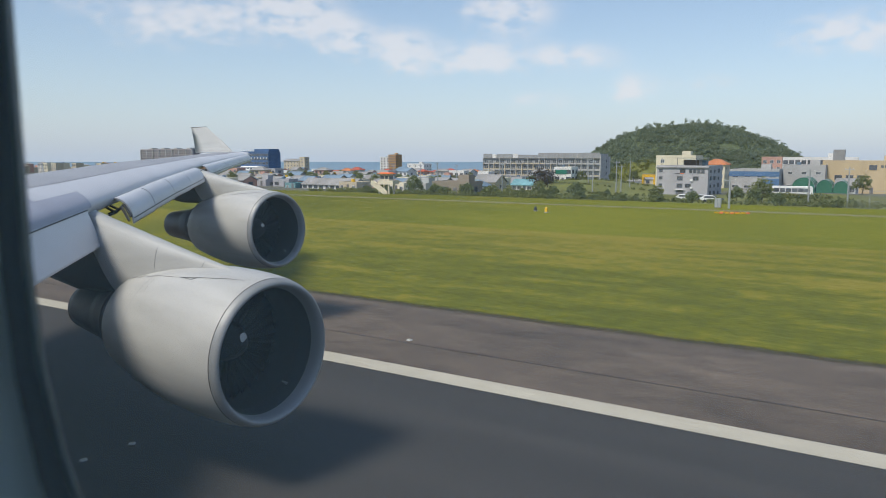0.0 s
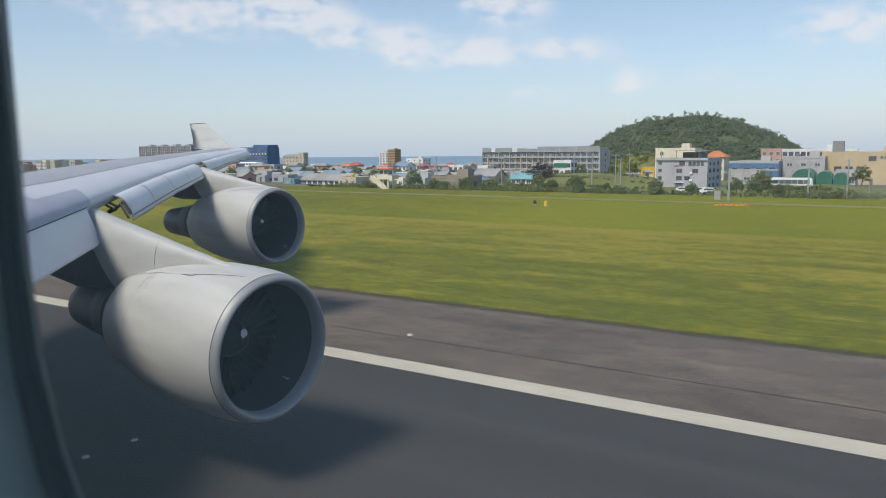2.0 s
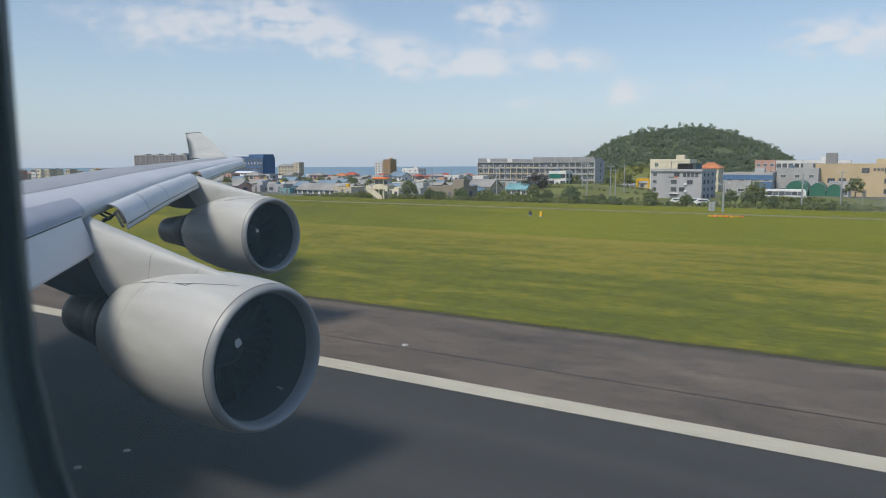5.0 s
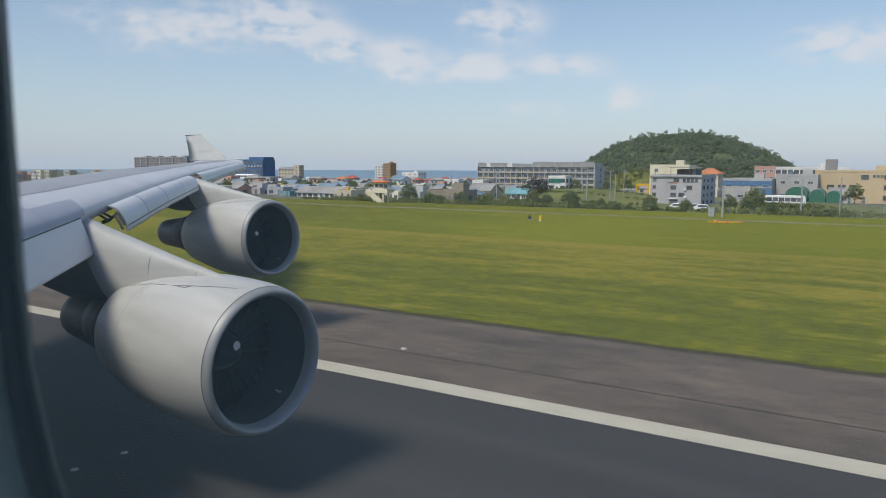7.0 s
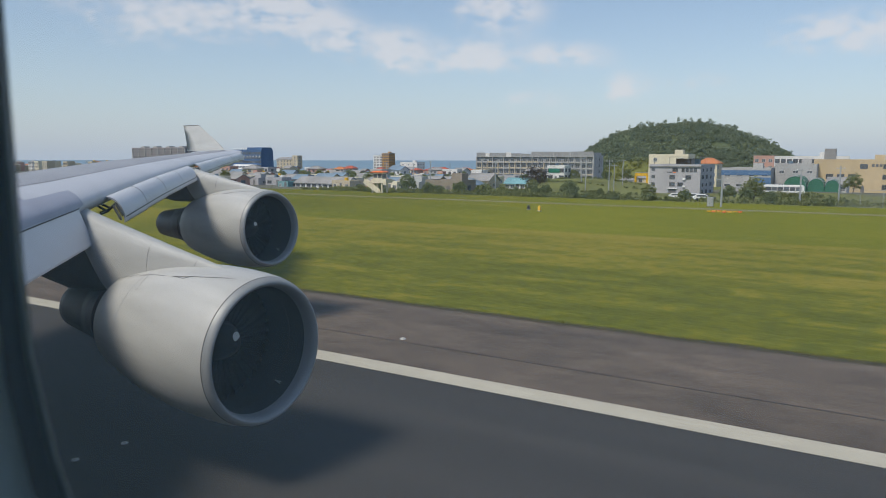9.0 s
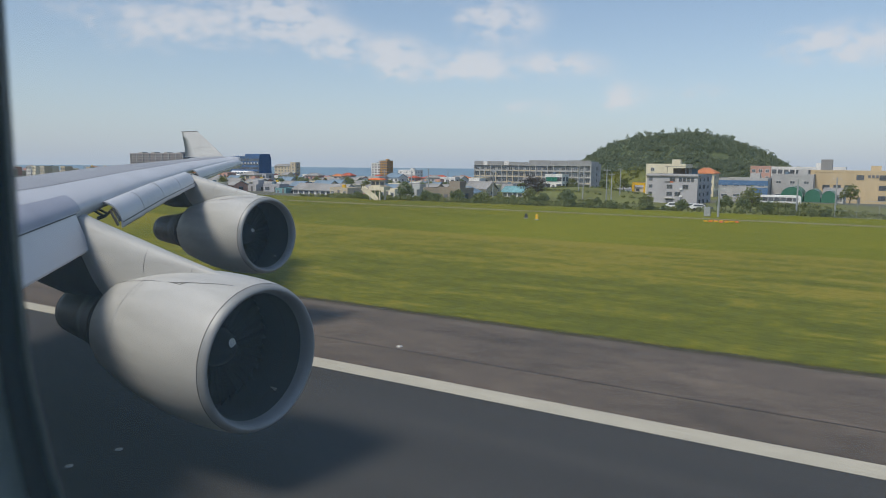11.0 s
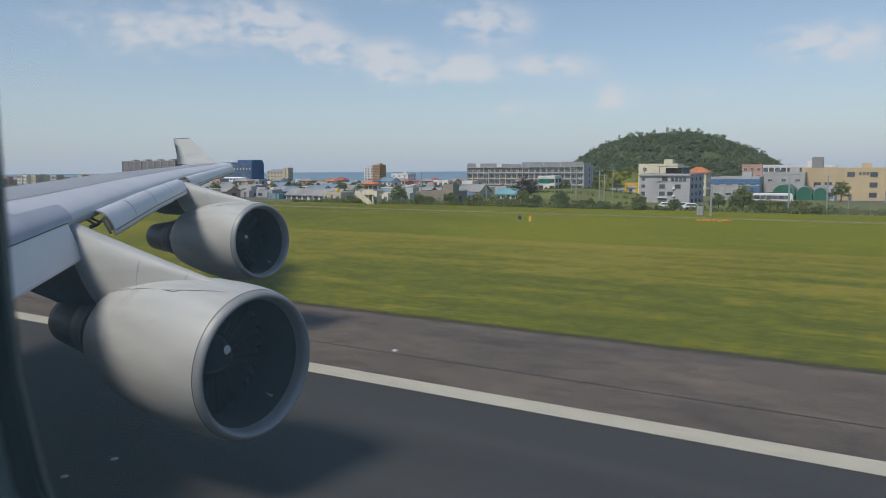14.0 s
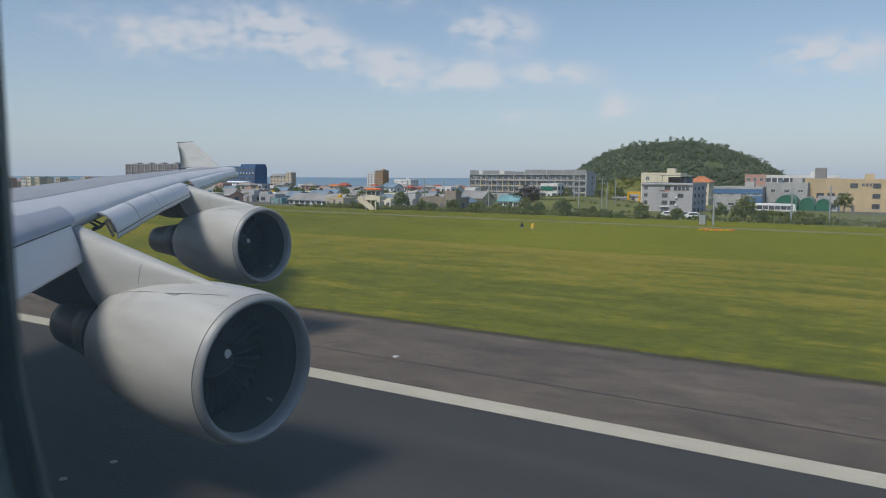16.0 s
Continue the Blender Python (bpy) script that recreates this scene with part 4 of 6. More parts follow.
def guard_tower(at, rz):
    t = thing("guard_tower", "cream concrete guard tower with orange-red roof and outside stair", "guard tower", at, rz, "perimeter guard towers")
    leg = mesh_of("leg", boxes((-0.16, 0.16, -0.16, 0.16, -0.4, 2.2)), M["cream"])
    for x in (-1.15, 1.15):
        for y in (-1.15, 1.15):
            part("leg", leg, None, t, at=(x, y, 0))
    part("platform", boxes((-1.35, 2.3, -1.5, 1.5, 2.2, 2.42)), M["cream"], t)
    for r in ((-1.35, 2.3, -1.5, -1.38, 2.42, 3.05), (-1.35, 2.3, 1.38, 1.5, 2.42, 3.05), (2.18, 2.3, -1.38, 1.38, 2.42, 3.05), (-1.35, -1.23, -0.3, 1.38, 2.42, 3.05)):
        part("parapet", boxes(r), M["cream"], t)
    cab = bmesh.new()
    for x in (-1.1, 1.0):
        for y in (-1.0, 0.9):
            box(cab, x, x + 0.1, y, y + 0.1, 3.1, 4.35)
    for r in ((-1.1, 1.1, -1.0, -0.9, 2.42, 3.3), (-1.1, 1.1, 0.9, 1.0, 2.42, 3.3), (-1.1, -1.0, -0.9, 0.9, 2.42, 3.3), (1.0, 1.1, -0.9, 0.9, 2.42, 3.3),
              (-1.1, 1.1, -1.0, -0.9, 4.1, 4.4), (-1.1, 1.1, 0.9, 1.0, 4.1, 4.4), (-1.1, -1.0, -0.9, 0.9, 4.1, 4.4), (1.0, 1.1, -0.9, 0.9, 4.1, 4.4), (-0.06, 0.06, -1.0, -0.9, 3.3, 4.1)):
        box(cab, *r)
    cabin = part("cabin", cab, M["cream"], t)
    for r in ((-1.0, -0.06, -0.96, -0.94, 3.3, 4.1), (0.06, 1.0, -0.96, -0.94, 3.3, 4.1), (-1.06, -1.04, -0.9, 0.9, 3.3, 4.1), (1.04, 1.06, -0.9, 0.9, 3.3, 4.1), (-1.0, 1.0, 0.94, 0.96, 3.3, 4.1)):
        part("pane", boxes(r), M["glass"], cabin)
    bm = loft([[(-1.5, -1.4, 4.4), (1.5, -1.4, 4.4), (1.5, 1.4, 4.4), (-1.5, 1.4, 4.4)], [(-1.55, -1.45, 4.52), (1.55, -1.45, 4.52), (1.55, 1.45, 4.52), (-1.55, 1.45, 4.52)],
               [(-0.9, -0.8, 4.78), (0.9, -0.8, 4.78), (0.9, 0.8, 4.78), (-0.9, 0.8, 4.78)]], cap=True)
    part("roof", bm, M["orange"], t, "orange-red hipped roof")
    # stair down along the front, with solid strings
    n = 11
    st = mesh_of("step", boxes((0, 0.32, -0.45, 0.45, -0.06, 0.0)), M["cream"])
    for i in range(n):
        part("step", st, None, t, at=(-1.9 + 0.27 * i - 0.1, -2.3, 2.25 - 0.2 * i))
    for y in (-2.85, -1.85):
        a, b = Vector((-2.2, y, 2.45)), Vector((1.1, y, 0.0))
        bm = loft([[a + Vector((0, 0, -0.35)), a + Vector((0, 0.1, -0.35)), a + Vector((0, 0.1, 0.75)), a + Vector((0, 0, 0.75))],
                   [b + Vector((0, 0, -0.1)), b + Vector((0, 0.1, -0.1)), b + Vector((0, 0.1, 0.75)), b + Vector((0, 0, 0.75))]], cap=True)
        part("stair_string", bm, M["cream"], t)
    part("landing", boxes((-2.6, -1.36, -2.85, -1.0, 2.24, 2.42)), M["cream"], t)
    return t


put(guard_tower, [(-89.3, 123, land(-90, 123) - 0.1, 8), (-340, 124, land(0, 124), 0), (54, 119, land(0, 119), 0), (198, 119, land(0, 119), 180), (306, 119, land(0, 119), 0)])


def marker_board(at, rz):
    t = thing("distance_board", "black runway distance board on the grass", "marker board", at, rz, "runway distance boards")
    part("board", boxes((-0.7, 0.7, -0.12, 0.12, 0.15, 1.25), bevel=0.02), M["black"], t)
    for x in (-0.5, 0.5):
        part("foot", boxes((x - 0.05, x + 0.05, -0.08, 0.08, -0.1, 0.15)), M["metal"], t)
    part("figure_bar", boxes((-0.12, 0.12, -0.128, -0.121, 0.4, 1.0)), M["white"], t)
    return t


put(marker_board, [(-228, 36, land(0, 36), 90), (283, 35, land(0, 35), 90)])


def approach_unit(at, rz):
    t = thing("slope_light_unit", "yellow glide slope light box on low legs", "airfield light", at, rz, "glide slope lights")
    part("casing", boxes((-0.6, 0.6, -0.75, 0.75, 0.45, 0.75), bevel=0.03), M["yellow"], t)
    for x in (-0.45, 0.45):
        for y in (-0.6, 0.6):
            bm = bmesh.new()
            tube(bm, (x, y, -0.1), (x, y, 0.46), 0.04)
            part("leg", bm, M["metal"], t)
    for y in (-0.4, 0.0, 0.4):
        bm = bmesh.new()
        tube(bm, (0.59, y, 0.6), (0.64, y, 0.6), 0.1, 14)
        part("lens", bm, M["glass"], t)
    return t


put(approach_unit, [(-209, 34 + 9 * i, land(0, 34 + 9 * i), 0) for i in range(4)])


def field_marker(at, rz, ma="yellow", words="small yellow airfield marker box on the grass"):
    t = thing("field_marker", words, "marker", at, rz)
    part("body", loft([[(-0.28, -0.28, 0.15), (0.28, -0.28, 0.15), (0.28, 0.28, 0.15), (-0.28, 0.28, 0.15)], [(-0.24, -0.24, 0.75), (0.24, -0.24, 0.75), (0.24, 0.24, 0.75), (-0.24, 0.24, 0.75)],
                       [(-0.1, -0.1, 0.95), (0.1, -0.1, 0.95), (0.1, 0.1, 0.95), (-0.1, 0.1, 0.95)]], cap=True), M[ma], t)
    part("plinth", boxes((-0.35, 0.35, -0.35, 0.35, -0.1, 0.15)), M["metal"], t)
    return t


field_marker((-35.6, 84, land(0, 84)), 0).scale = (0.6, 0.6, 0.8)
field_marker((-38.0, 86, land(0, 86)), 0, "hot", "small dark airfield marker box on the grass").scale = (0.6, 0.6, 0.7)
field_marker((-150, 92, land(0, 92)), 0)


def barrier(at, rz, n):
    t = thing("barrier_chain", "low orange and white zigzag road barrier", "barrier", at, rz, "road barriers")
    me = [mesh_of("segment", boxes((-0.25, 0.25, -0.13, 0.13, 0.0, 0.20), bevel=0.04), M[c]) for c in ("yellow", "white", "orange")]
    for i in range(n):
        part("segment", me[0 if i % 2 == 0 else 1 if n > 12 else 2], None, t, at=pose(0.66 * i, 0.14 * (-1) ** i, 0, 0, 0, 27 * (-1) ** i))
    return t


barrier((-16.8, 99.0, land(0, 99)), 0, 6)
barrier((-17.2, 97.4, land(0, 97)), 0, 5)
barrier((-255, 100, land(0, 100)), 0, 30)
barrier((262, 100, land(0, 100)), 0, 9)
slab("perimeter_road", -1500, 1500, 103.5, 105.5, -2.2, land(0, 104.8) + 0.06, M["road"], "pale concrete perimeter track across the grass", "road")


def pole(at, rz, h=8.5, arms=1):
    t = thing("utility_pole", "grey concrete utility pole with cross arm", "utility pole", at, rz, "utility poles")
    bm = bmesh.new()
    tube(bm, (0, 0, -0.5), (0, 0, h), 0.19, 10, 0.12)
    part("shaft", bm, M["metal"], t)
    for i in range(arms):
        part("cross_arm", boxes((-0.9, 0.9, -0.06, 0.06, h - 0.5 - 0.7 * i, h - 0.38 - 0.7 * i)), M["metal"], t)
    for x in (-0.75, 0, 0.75):
        bm = bmesh.new()
        tube(bm, (x, 0, h - 0.38), (x, 0, h - 0.2), 0.05)
        part("insulator", bm, M["white"], t)
    return t


pole((-18.0, 112, land(0, 112)), 0, 4.6)
cabinet = thing("utility_cabinet", "grey steel switch cabinet beside a pole", "cabinet", (-19.6, 112.2, land(0, 112.2)))
casing = part("casing", boxes((-0.45, 0.45, -0.3, 0.3, 0.1, 1.45), bevel=0.03), M["metal"], cabinet)
part("plinth", boxes((-0.5, 0.5, -0.35, 0.35, -0.2, 0.1)), M["road"], cabinet)
part("door_seam", boxes((-0.012, 0.012, -0.306, -0.301, 0.2, 1.35)), M["frame_dark"], casing)
for x, y, h in ((-60, 190, 10), (-72, 205, 10), (-95, 190, 9), (-110, 210, 10), (-118, 190, 9.5), (-131, 200, 9), (-83, 232, 9), (-71, 240, 9), (-66, 214, 8.5), (-140, 240, 9), (-165, 232, 9), (-10, 150, 7), (-4, 170, 8), (30, 150, 9), (75, 150, 9), (120, 150, 9),
                (165, 150, 9), (210, 150, 9), (255, 150, 9), (300, 150, 9), (-230, 180, 9), (-300, 190, 9), (-380, 200, 9)):
    pole((x, y, land(x, y)), 20, h)


def navigation_mast(at, rz, h, w):
    t = thing("lattice_mast", "red and white steel lattice antenna mast", "antenna mast", at, rz, "lattice masts")
    n = int(h / 1.4)
    for i in range(n):
        bm = bmesh.new()
        z0, z1 = h * i / n, h * (i + 1) / n
        cs = [(-w, -w), (w, -w), (w, w), (-w, w)]
        for (ax, ay), (bx, by) in zip(cs, cs[1:] + cs[:1]):
            tube(bm, (ax, ay, z0), (ax, ay, z1), 0.06, 6)
            tube(bm, (ax, ay, z0), (bx, by, z1), 0.035, 5)
            tube(bm, (ax, ay, z1), (bx, by, z1), 0.035, 5)
        part("section", bm, M["red"] if (i // 2) % 2 == 0 else M["white"], t)
    for z in (h * 0.7, h * 0.96):
        bm = bmesh.new()
        for k in (-0.4, 0, 0.4):
            tube(bm, (-w - 0.9, -0.1, z + k), (-w, -0.1, z + k), 0.07, 6)
        part("aerial", bm, M["red"], t)
    return t


navigation_mast((-255, 97, land(0, 97)), 0, 14, 0.6)
navigation_mast((-225, 92, land(0, 92)), 0, 3.4, 0.7)


def striped_shed(at, rz):
    t = thing("equipment_shed", "red and white striped equipment cabin", "equipment cabin", at, rz)
    n = 8
    for i in range(n):
        rings = []
        for x in (-2.9 + 5.8 * i / n, -2.9 + 5.8 * (i + 1) / n):
            rings.append([(x, -1.3, -0.1), (x, 1.3, -0.1), (x, 1.3, 2.1), (x, 1.0, 2.55), (x, -1.0, 2.55), (x, -1.3, 2.1)])
        part("stripe_panel", loft(rings, cap=True), M["red"] if i % 2 == 0 else M["white"], t)
    part("air_unit", boxes((3.0, 4.2, -0.5, 0.5, 0, 1.1), bevel=0.04), M["white"], t)
    return t


striped_shed((-245, 96, land(0, 96)), 0)


def windsock(at, rz):
    t = thing("windsock", "red and white striped windsock on a mast", "windsock", at, rz)
    bm = bmesh.new()
    tube(bm, (0, 0, -0.2), (0, 0, 6), 0.08)
    part("mast", bm, M["white"], t)
    for i in range(5):
        r0, r1 = 0.45 - 0.05 * i, 0.45 - 0.05 * (i + 1)
        part("sock_band", revolve([(-0.7 * i, r0), (-0.7 * (i + 1), r1), (-0.7 * (i + 1), r1 - 0.02), (-0.7 * i, r0 - 0.02)], 16), M["red"] if i % 2 == 0 else M["white"], t, at=(-0.1, 0, 5.6))
    return t


windsock((-190, 100, land(0, 100)), 0)


def vehicle(name, words, category, at, rz, ma, length=4.4, width=1.8, height=1.5, bus=False, group=""):
    t = thing(name, words, category, at, rz, group)
    L, W2, H = length / 2, width / 2, height
    if bus:
        side = ((-L, 0.45), (-L, H - 0.2), (-L + 0.25, H), (L - 0.5, H), (L - 0.1, H - 0.5), (L, 1.2), (L, 0.45))
    else:
        side = ((-L, 0.35), (-L, 0.95), (-L + 0.25, 1.02), (-L + 0.75, H), (L * 0.15, H), (L * 0.48, 0.98), (L - 0.1, 0.85), (L, 0.6), (L, 0.35))
    rings = []
    for y, s in ((-W2, 0.97), (-W2 + 0.08, 1.0), (W2 - 0.08, 1.0), (W2, 0.97)):
        rings.append([(x * s, y, z if z < 0.5 else 0.4 + (z - 0.4) * (s if s < 1 else 1)) for x, z in side])
    body = part("body", loft(rings, cap=True), ma, t)
    if bus:
        for y in (-W2 - 0.01, W2 + 0.01):
            k = 6
            for i in range(k):
                x0 = -L + 0.4 + (length - 1.0) * i / k
                part("side_window", boxes((x0, x0 + (length - 1.0) / k - 0.12, y - 0.01, y + 0.01, H * 0.48, H * 0.82)), M["glass"], body)
        part("windscreen", boxes((L - 0.22, L - 0.02, -W2 + 0.15, W2 - 0.15, H * 0.45, H * 0.8)), M["glass"], body)
    else:
        for y in (-W2 - 0.005, W2 + 0.005):
            part("side_window", loft([[(-L + 0.72, y - 0.01, 1.0), (L * 0.40, y - 0.01, 1.0), (L * 0.14, y - 0.01, H - 0.1), (-L + 0.85, y - 0.01, H - 0.1)],
                                      [(-L + 0.72, y + 0.01, 1.0), (L * 0.40, y + 0.01, 1.0), (L * 0.14, y + 0.01, H - 0.1), (-L + 0.85, y + 0.01, H - 0.1)]], cap=True), M["glass"], body)
    bm = bmesh.new()
    tube(bm, (0, -0.11, 0), (0, 0.11, 0), 0.34 if not bus else 0.48, 18)
    me = mesh_of("wheel", bm, M["tyre"])
    for x in (-L * 0.6, L * 0.6):
        for y in (-W2 + 0.1, W2 - 0.1):
            part("wheel", me, None, t, at=(x, y, 0.34 if not bus else 0.48))
    return t


vehicle("airport_car", "yellow airport patrol car on the perimeter track", "car", (-179, 104.8, land(0, 104.8) + 0.06), 0, M["yellow"], 4.6, 1.9, 1.75)
vehicle("coach", "white coach parked behind shrubs", "bus", (-17.3, 203, land(-17.3, 203)), 2, M["white"], 9.6, 2.5, 2.9, True)
silver = wall_paint("silver_car_paint", (0.5, 0.51, 0.52))
dark_car = wall_paint("dark_car_paint", (0.06, 0.065, 0.08))
rnd = random.Random(5)
cars = [vehicle("parked_car", w, "car", (170 + 5 * i, 192, land(0, 192)), 85, ma, group="parked cars") for i, (w, ma) in
        enumerate((("white parked saloon car", M["white"]), ("silver parked saloon car", silver), ("dark parked saloon car", dark_car)))]
for i in range(46):
    x, y = 150 + (i % 23) * 8.0 + rnd.uniform(-1, 1), 188 + 9 * (i // 23) + rnd.uniform(-0.5, 0.5)
    copy_thing(rnd.choice((cars[0], cars[0], cars[1], cars[2])), pose(x, y + 6, land(x, y + 6), 0, 0, 90 + rnd.uniform(-4, 4)))
for x, y, k in ((-37, 170, 0), (-33, 172, 1), (-121, 200, 0), (-30, 166, 2), (-29, 158, 0)):
    copy_thing(cars[k], pose(x, y, land(x, y), 0, 0, 12))


# ---- town ----
_win = {}


def window_mesh(w, h, frame_key="frame", style=2):
    """Frame with real depth round a set-back pane, shared by all windows of a size."""
    key = (round(w, 2), round(h, 2), frame_key, style)
    if key not in _win:
        bm = bmesh.new()
        f = min(0.12, w * 0.12)
        for r in ((-w / 2, w / 2, -0.10, 0.05, -f, 0), (-w / 2, w / 2, -0.10, 0.05, h, h + f), (-w / 2 - f, -w / 2, -0.10, 0.05, -f, h + f), (w / 2, w / 2 + f, -0.10, 0.05, -f, h + f)):
            box(bm, *r)
        for i in range(1, style):
            x = -w / 2 + w * i / style
            box(bm, x - 0.04, x + 0.04, -0.06, 0.03, 0, h)
        box(bm, -w / 2 - 0.02, w / 2 + 0.02, -0.02, 0.04, -0.02, h + 0.02, 1)
        _win[key] = mesh_of("window", bm, M[frame_key], M["glass"])
    return _win[key]


def building(name, words, category, x0, x1, y0, y1, z0, z1, wall, floors, bays, roof="flat", roof_mat=None, side_bays=2, win=(1.6, 1.4), frame_key="frame", style=2, rz=0.0, trim=None, group="", back=False, skip=None, door=True):
    """A block with storeys: body, slab lines, parapet or pitched roof, and every window set in it."""
    w, d, h = x1 - x0, y1 - y0, z1 - z0
    t = thing(name, words, category, ((x0 + x1) / 2, (y0 + y1) / 2, z0), rz, group)
    X, Y = w / 2, d / 2
    body = part("wall", boxes((-X, X, -Y, Y, -4.5, h)), wall, t)
    fh = h / floors
    if roof == "flat":
        part("parapet", boxes((-X - 0.05, X + 0.05, -Y - 0.05, -Y + 0.2, h, h + 0.7), (-X - 0.05, X + 0.05, Y - 0.2, Y + 0.05, h, h + 0.7),
                              (-X - 0.05, -X + 0.2, -Y + 0.2, Y - 0.2, h, h + 0.7), (X - 0.2, X + 0.05, -Y + 0.2, Y - 0.2, h, h + 0.7)), trim or wall, t)
        part("roof", boxes((-X + 0.2, X - 0.2, -Y + 0.2, Y - 0.2, h, h + 0.12)), roof_mat or M["road"], t)
        if w < 14 and int(w * 37) % 3 == 0:
            bm = bmesh.new()
            tube(bm, (-X * 0.4, Y * 0.2, h + 0.1), (-X * 0.4, Y * 0.2, h + 1.5), 0.7, 12)
            part("water_tank", bm, M["yellow"] if int(w * 10) % 3 == 0 else roof_blue, t, "rooftop water tank")
        if w > 9:
            part("stair_head", boxes((X * 0.2, X * 0.2 + 3, -Y * 0.4, -Y * 0.4 + 3, h + 0.12, h + 2.3)), wall, t)
    elif roof == "gable":
        p = min(2.6, d * 0.3)
        o = 0.5
        part("roof", loft([[(x, -Y - o, h - 0.1), (x, -Y - o, h + 0.08), (x, 0, h + p + 0.1), (x, Y + o, h + 0.08), (x, Y + o, h - 0.1), (x, 0, h + p - 0.12)] for x in (-X - o, X + o)], cap=True), roof_mat, t)
        part("gable_wall", loft([[(x, -Y, h), (x, Y, h), (x, 0, h + p - 0.1)] for x in (-X, X)], cap=True), wall, t)
    else:
        p = min(2.4, d * 0.28)
        o = 0.5
        k = min(X * 0.7, Y)
        part("roof", loft([[(-X - o, -Y - o, h - 0.05), (X + o, -Y - o, h - 0.05), (X + o, Y + o, h - 0.05), (-X - o, Y + o, h - 0.05)], [(-X - o, -Y - o, h + 0.12), (X + o, -Y - o, h + 0.12), (X + o, Y + o, h + 0.12), (-X - o, Y + o, h + 0.12)],
                           [(-X + k, -0.1, h + p), (X - k, -0.1, h + p), (X - k, 0.1, h + p), (-X + k, 0.1, h + p)]], cap=True), roof_mat, t)
    if trim and floors > 1:
        for f in range(1, floors):
            part("string_course", boxes((-X - 0.08, X + 0.08, -Y - 0.08, Y + 0.08, f * fh - 0.12, f * fh + 0.1)), trim, t)
    me = window_mesh(*win, frame_key, style)
    for f in range(floors):
        z = f * fh + (fh - win[1]) * 0.55
        for i in range(bays):
            if skip and skip(f, i):
                continue
            x = -X + w * (i + 0.5) / bays
            if door and f == 0 and i == bays // 2:
                dr = part("door", boxes((x - 0.5, x + 0.5, -Y - 0.06, -Y + 0.02, 0, 2.05)), M["frame_dark"], t)
                continue
            part("window", me, None, t, at=(x, -Y, z))
        for sx, a in ((X, 90), (-X, -90)):
            for i in range(side_bays):
                y = -Y + d * (i + 0.5) / side_bays
                part("window", me, None, t, at=pose(sx, y, z, 0, 0, a))
    return t


paint_grey = wall_paint("grey_render", (0.30, 0.305, 0.305))
paint_slab = wall_paint("pale_slab", (0.42, 0.415, 0.40))
paint_beige = wall_paint("beige_panel", (0.52, 0.45, 0.33))
paint_lilac = wall_paint("pale_lilac_render", (0.41, 0.405, 0.42))
paint_white = wall_paint("white_render", (0.70, 0.69, 0.66))
paint_cream = wall_paint("pale_cream_render", (0.68, 0.62, 0.47))
paint_tan = wall_paint("tan_render", (0.56, 0.44, 0.27))
paint_pink = wall_paint("pink_brick_render", (0.50, 0.30, 0.24))
paint_orange = wall_paint("ochre_tile_wall", (0.55, 0.28, 0.06))
paint_blue = wall_paint("blue_cladding", (0.10, 0.19, 0.33))
paint_navy = wall_paint("dark_blue_glass_wall", (0.060, 0.125, 0.255), 0.25)
paint_olive = wall_paint("olive_steel_cladding", (0.20, 0.25, 0.15))
roof_red = wall_paint("red_tile_roof", (0.42, 0.10, 0.06), 0.2)
roof_orange = wall_paint("orange_tile_roof", (0.50, 0.19, 0.08), 0.2)
roof_blue = wall_paint("blue_sheet_roof", (0.165, 0.235, 0.30), 0.2)
roof_teal = wall_paint("teal_sheet_roof", (0.17, 0.32, 0.33), 0.2)
roof_grey = wall_paint("grey_sheet_roof", (0.27, 0.265, 0.255), 0.2)
green_net = wall_paint("green_netting", (0.045, 0.165, 0.105), 0.25)


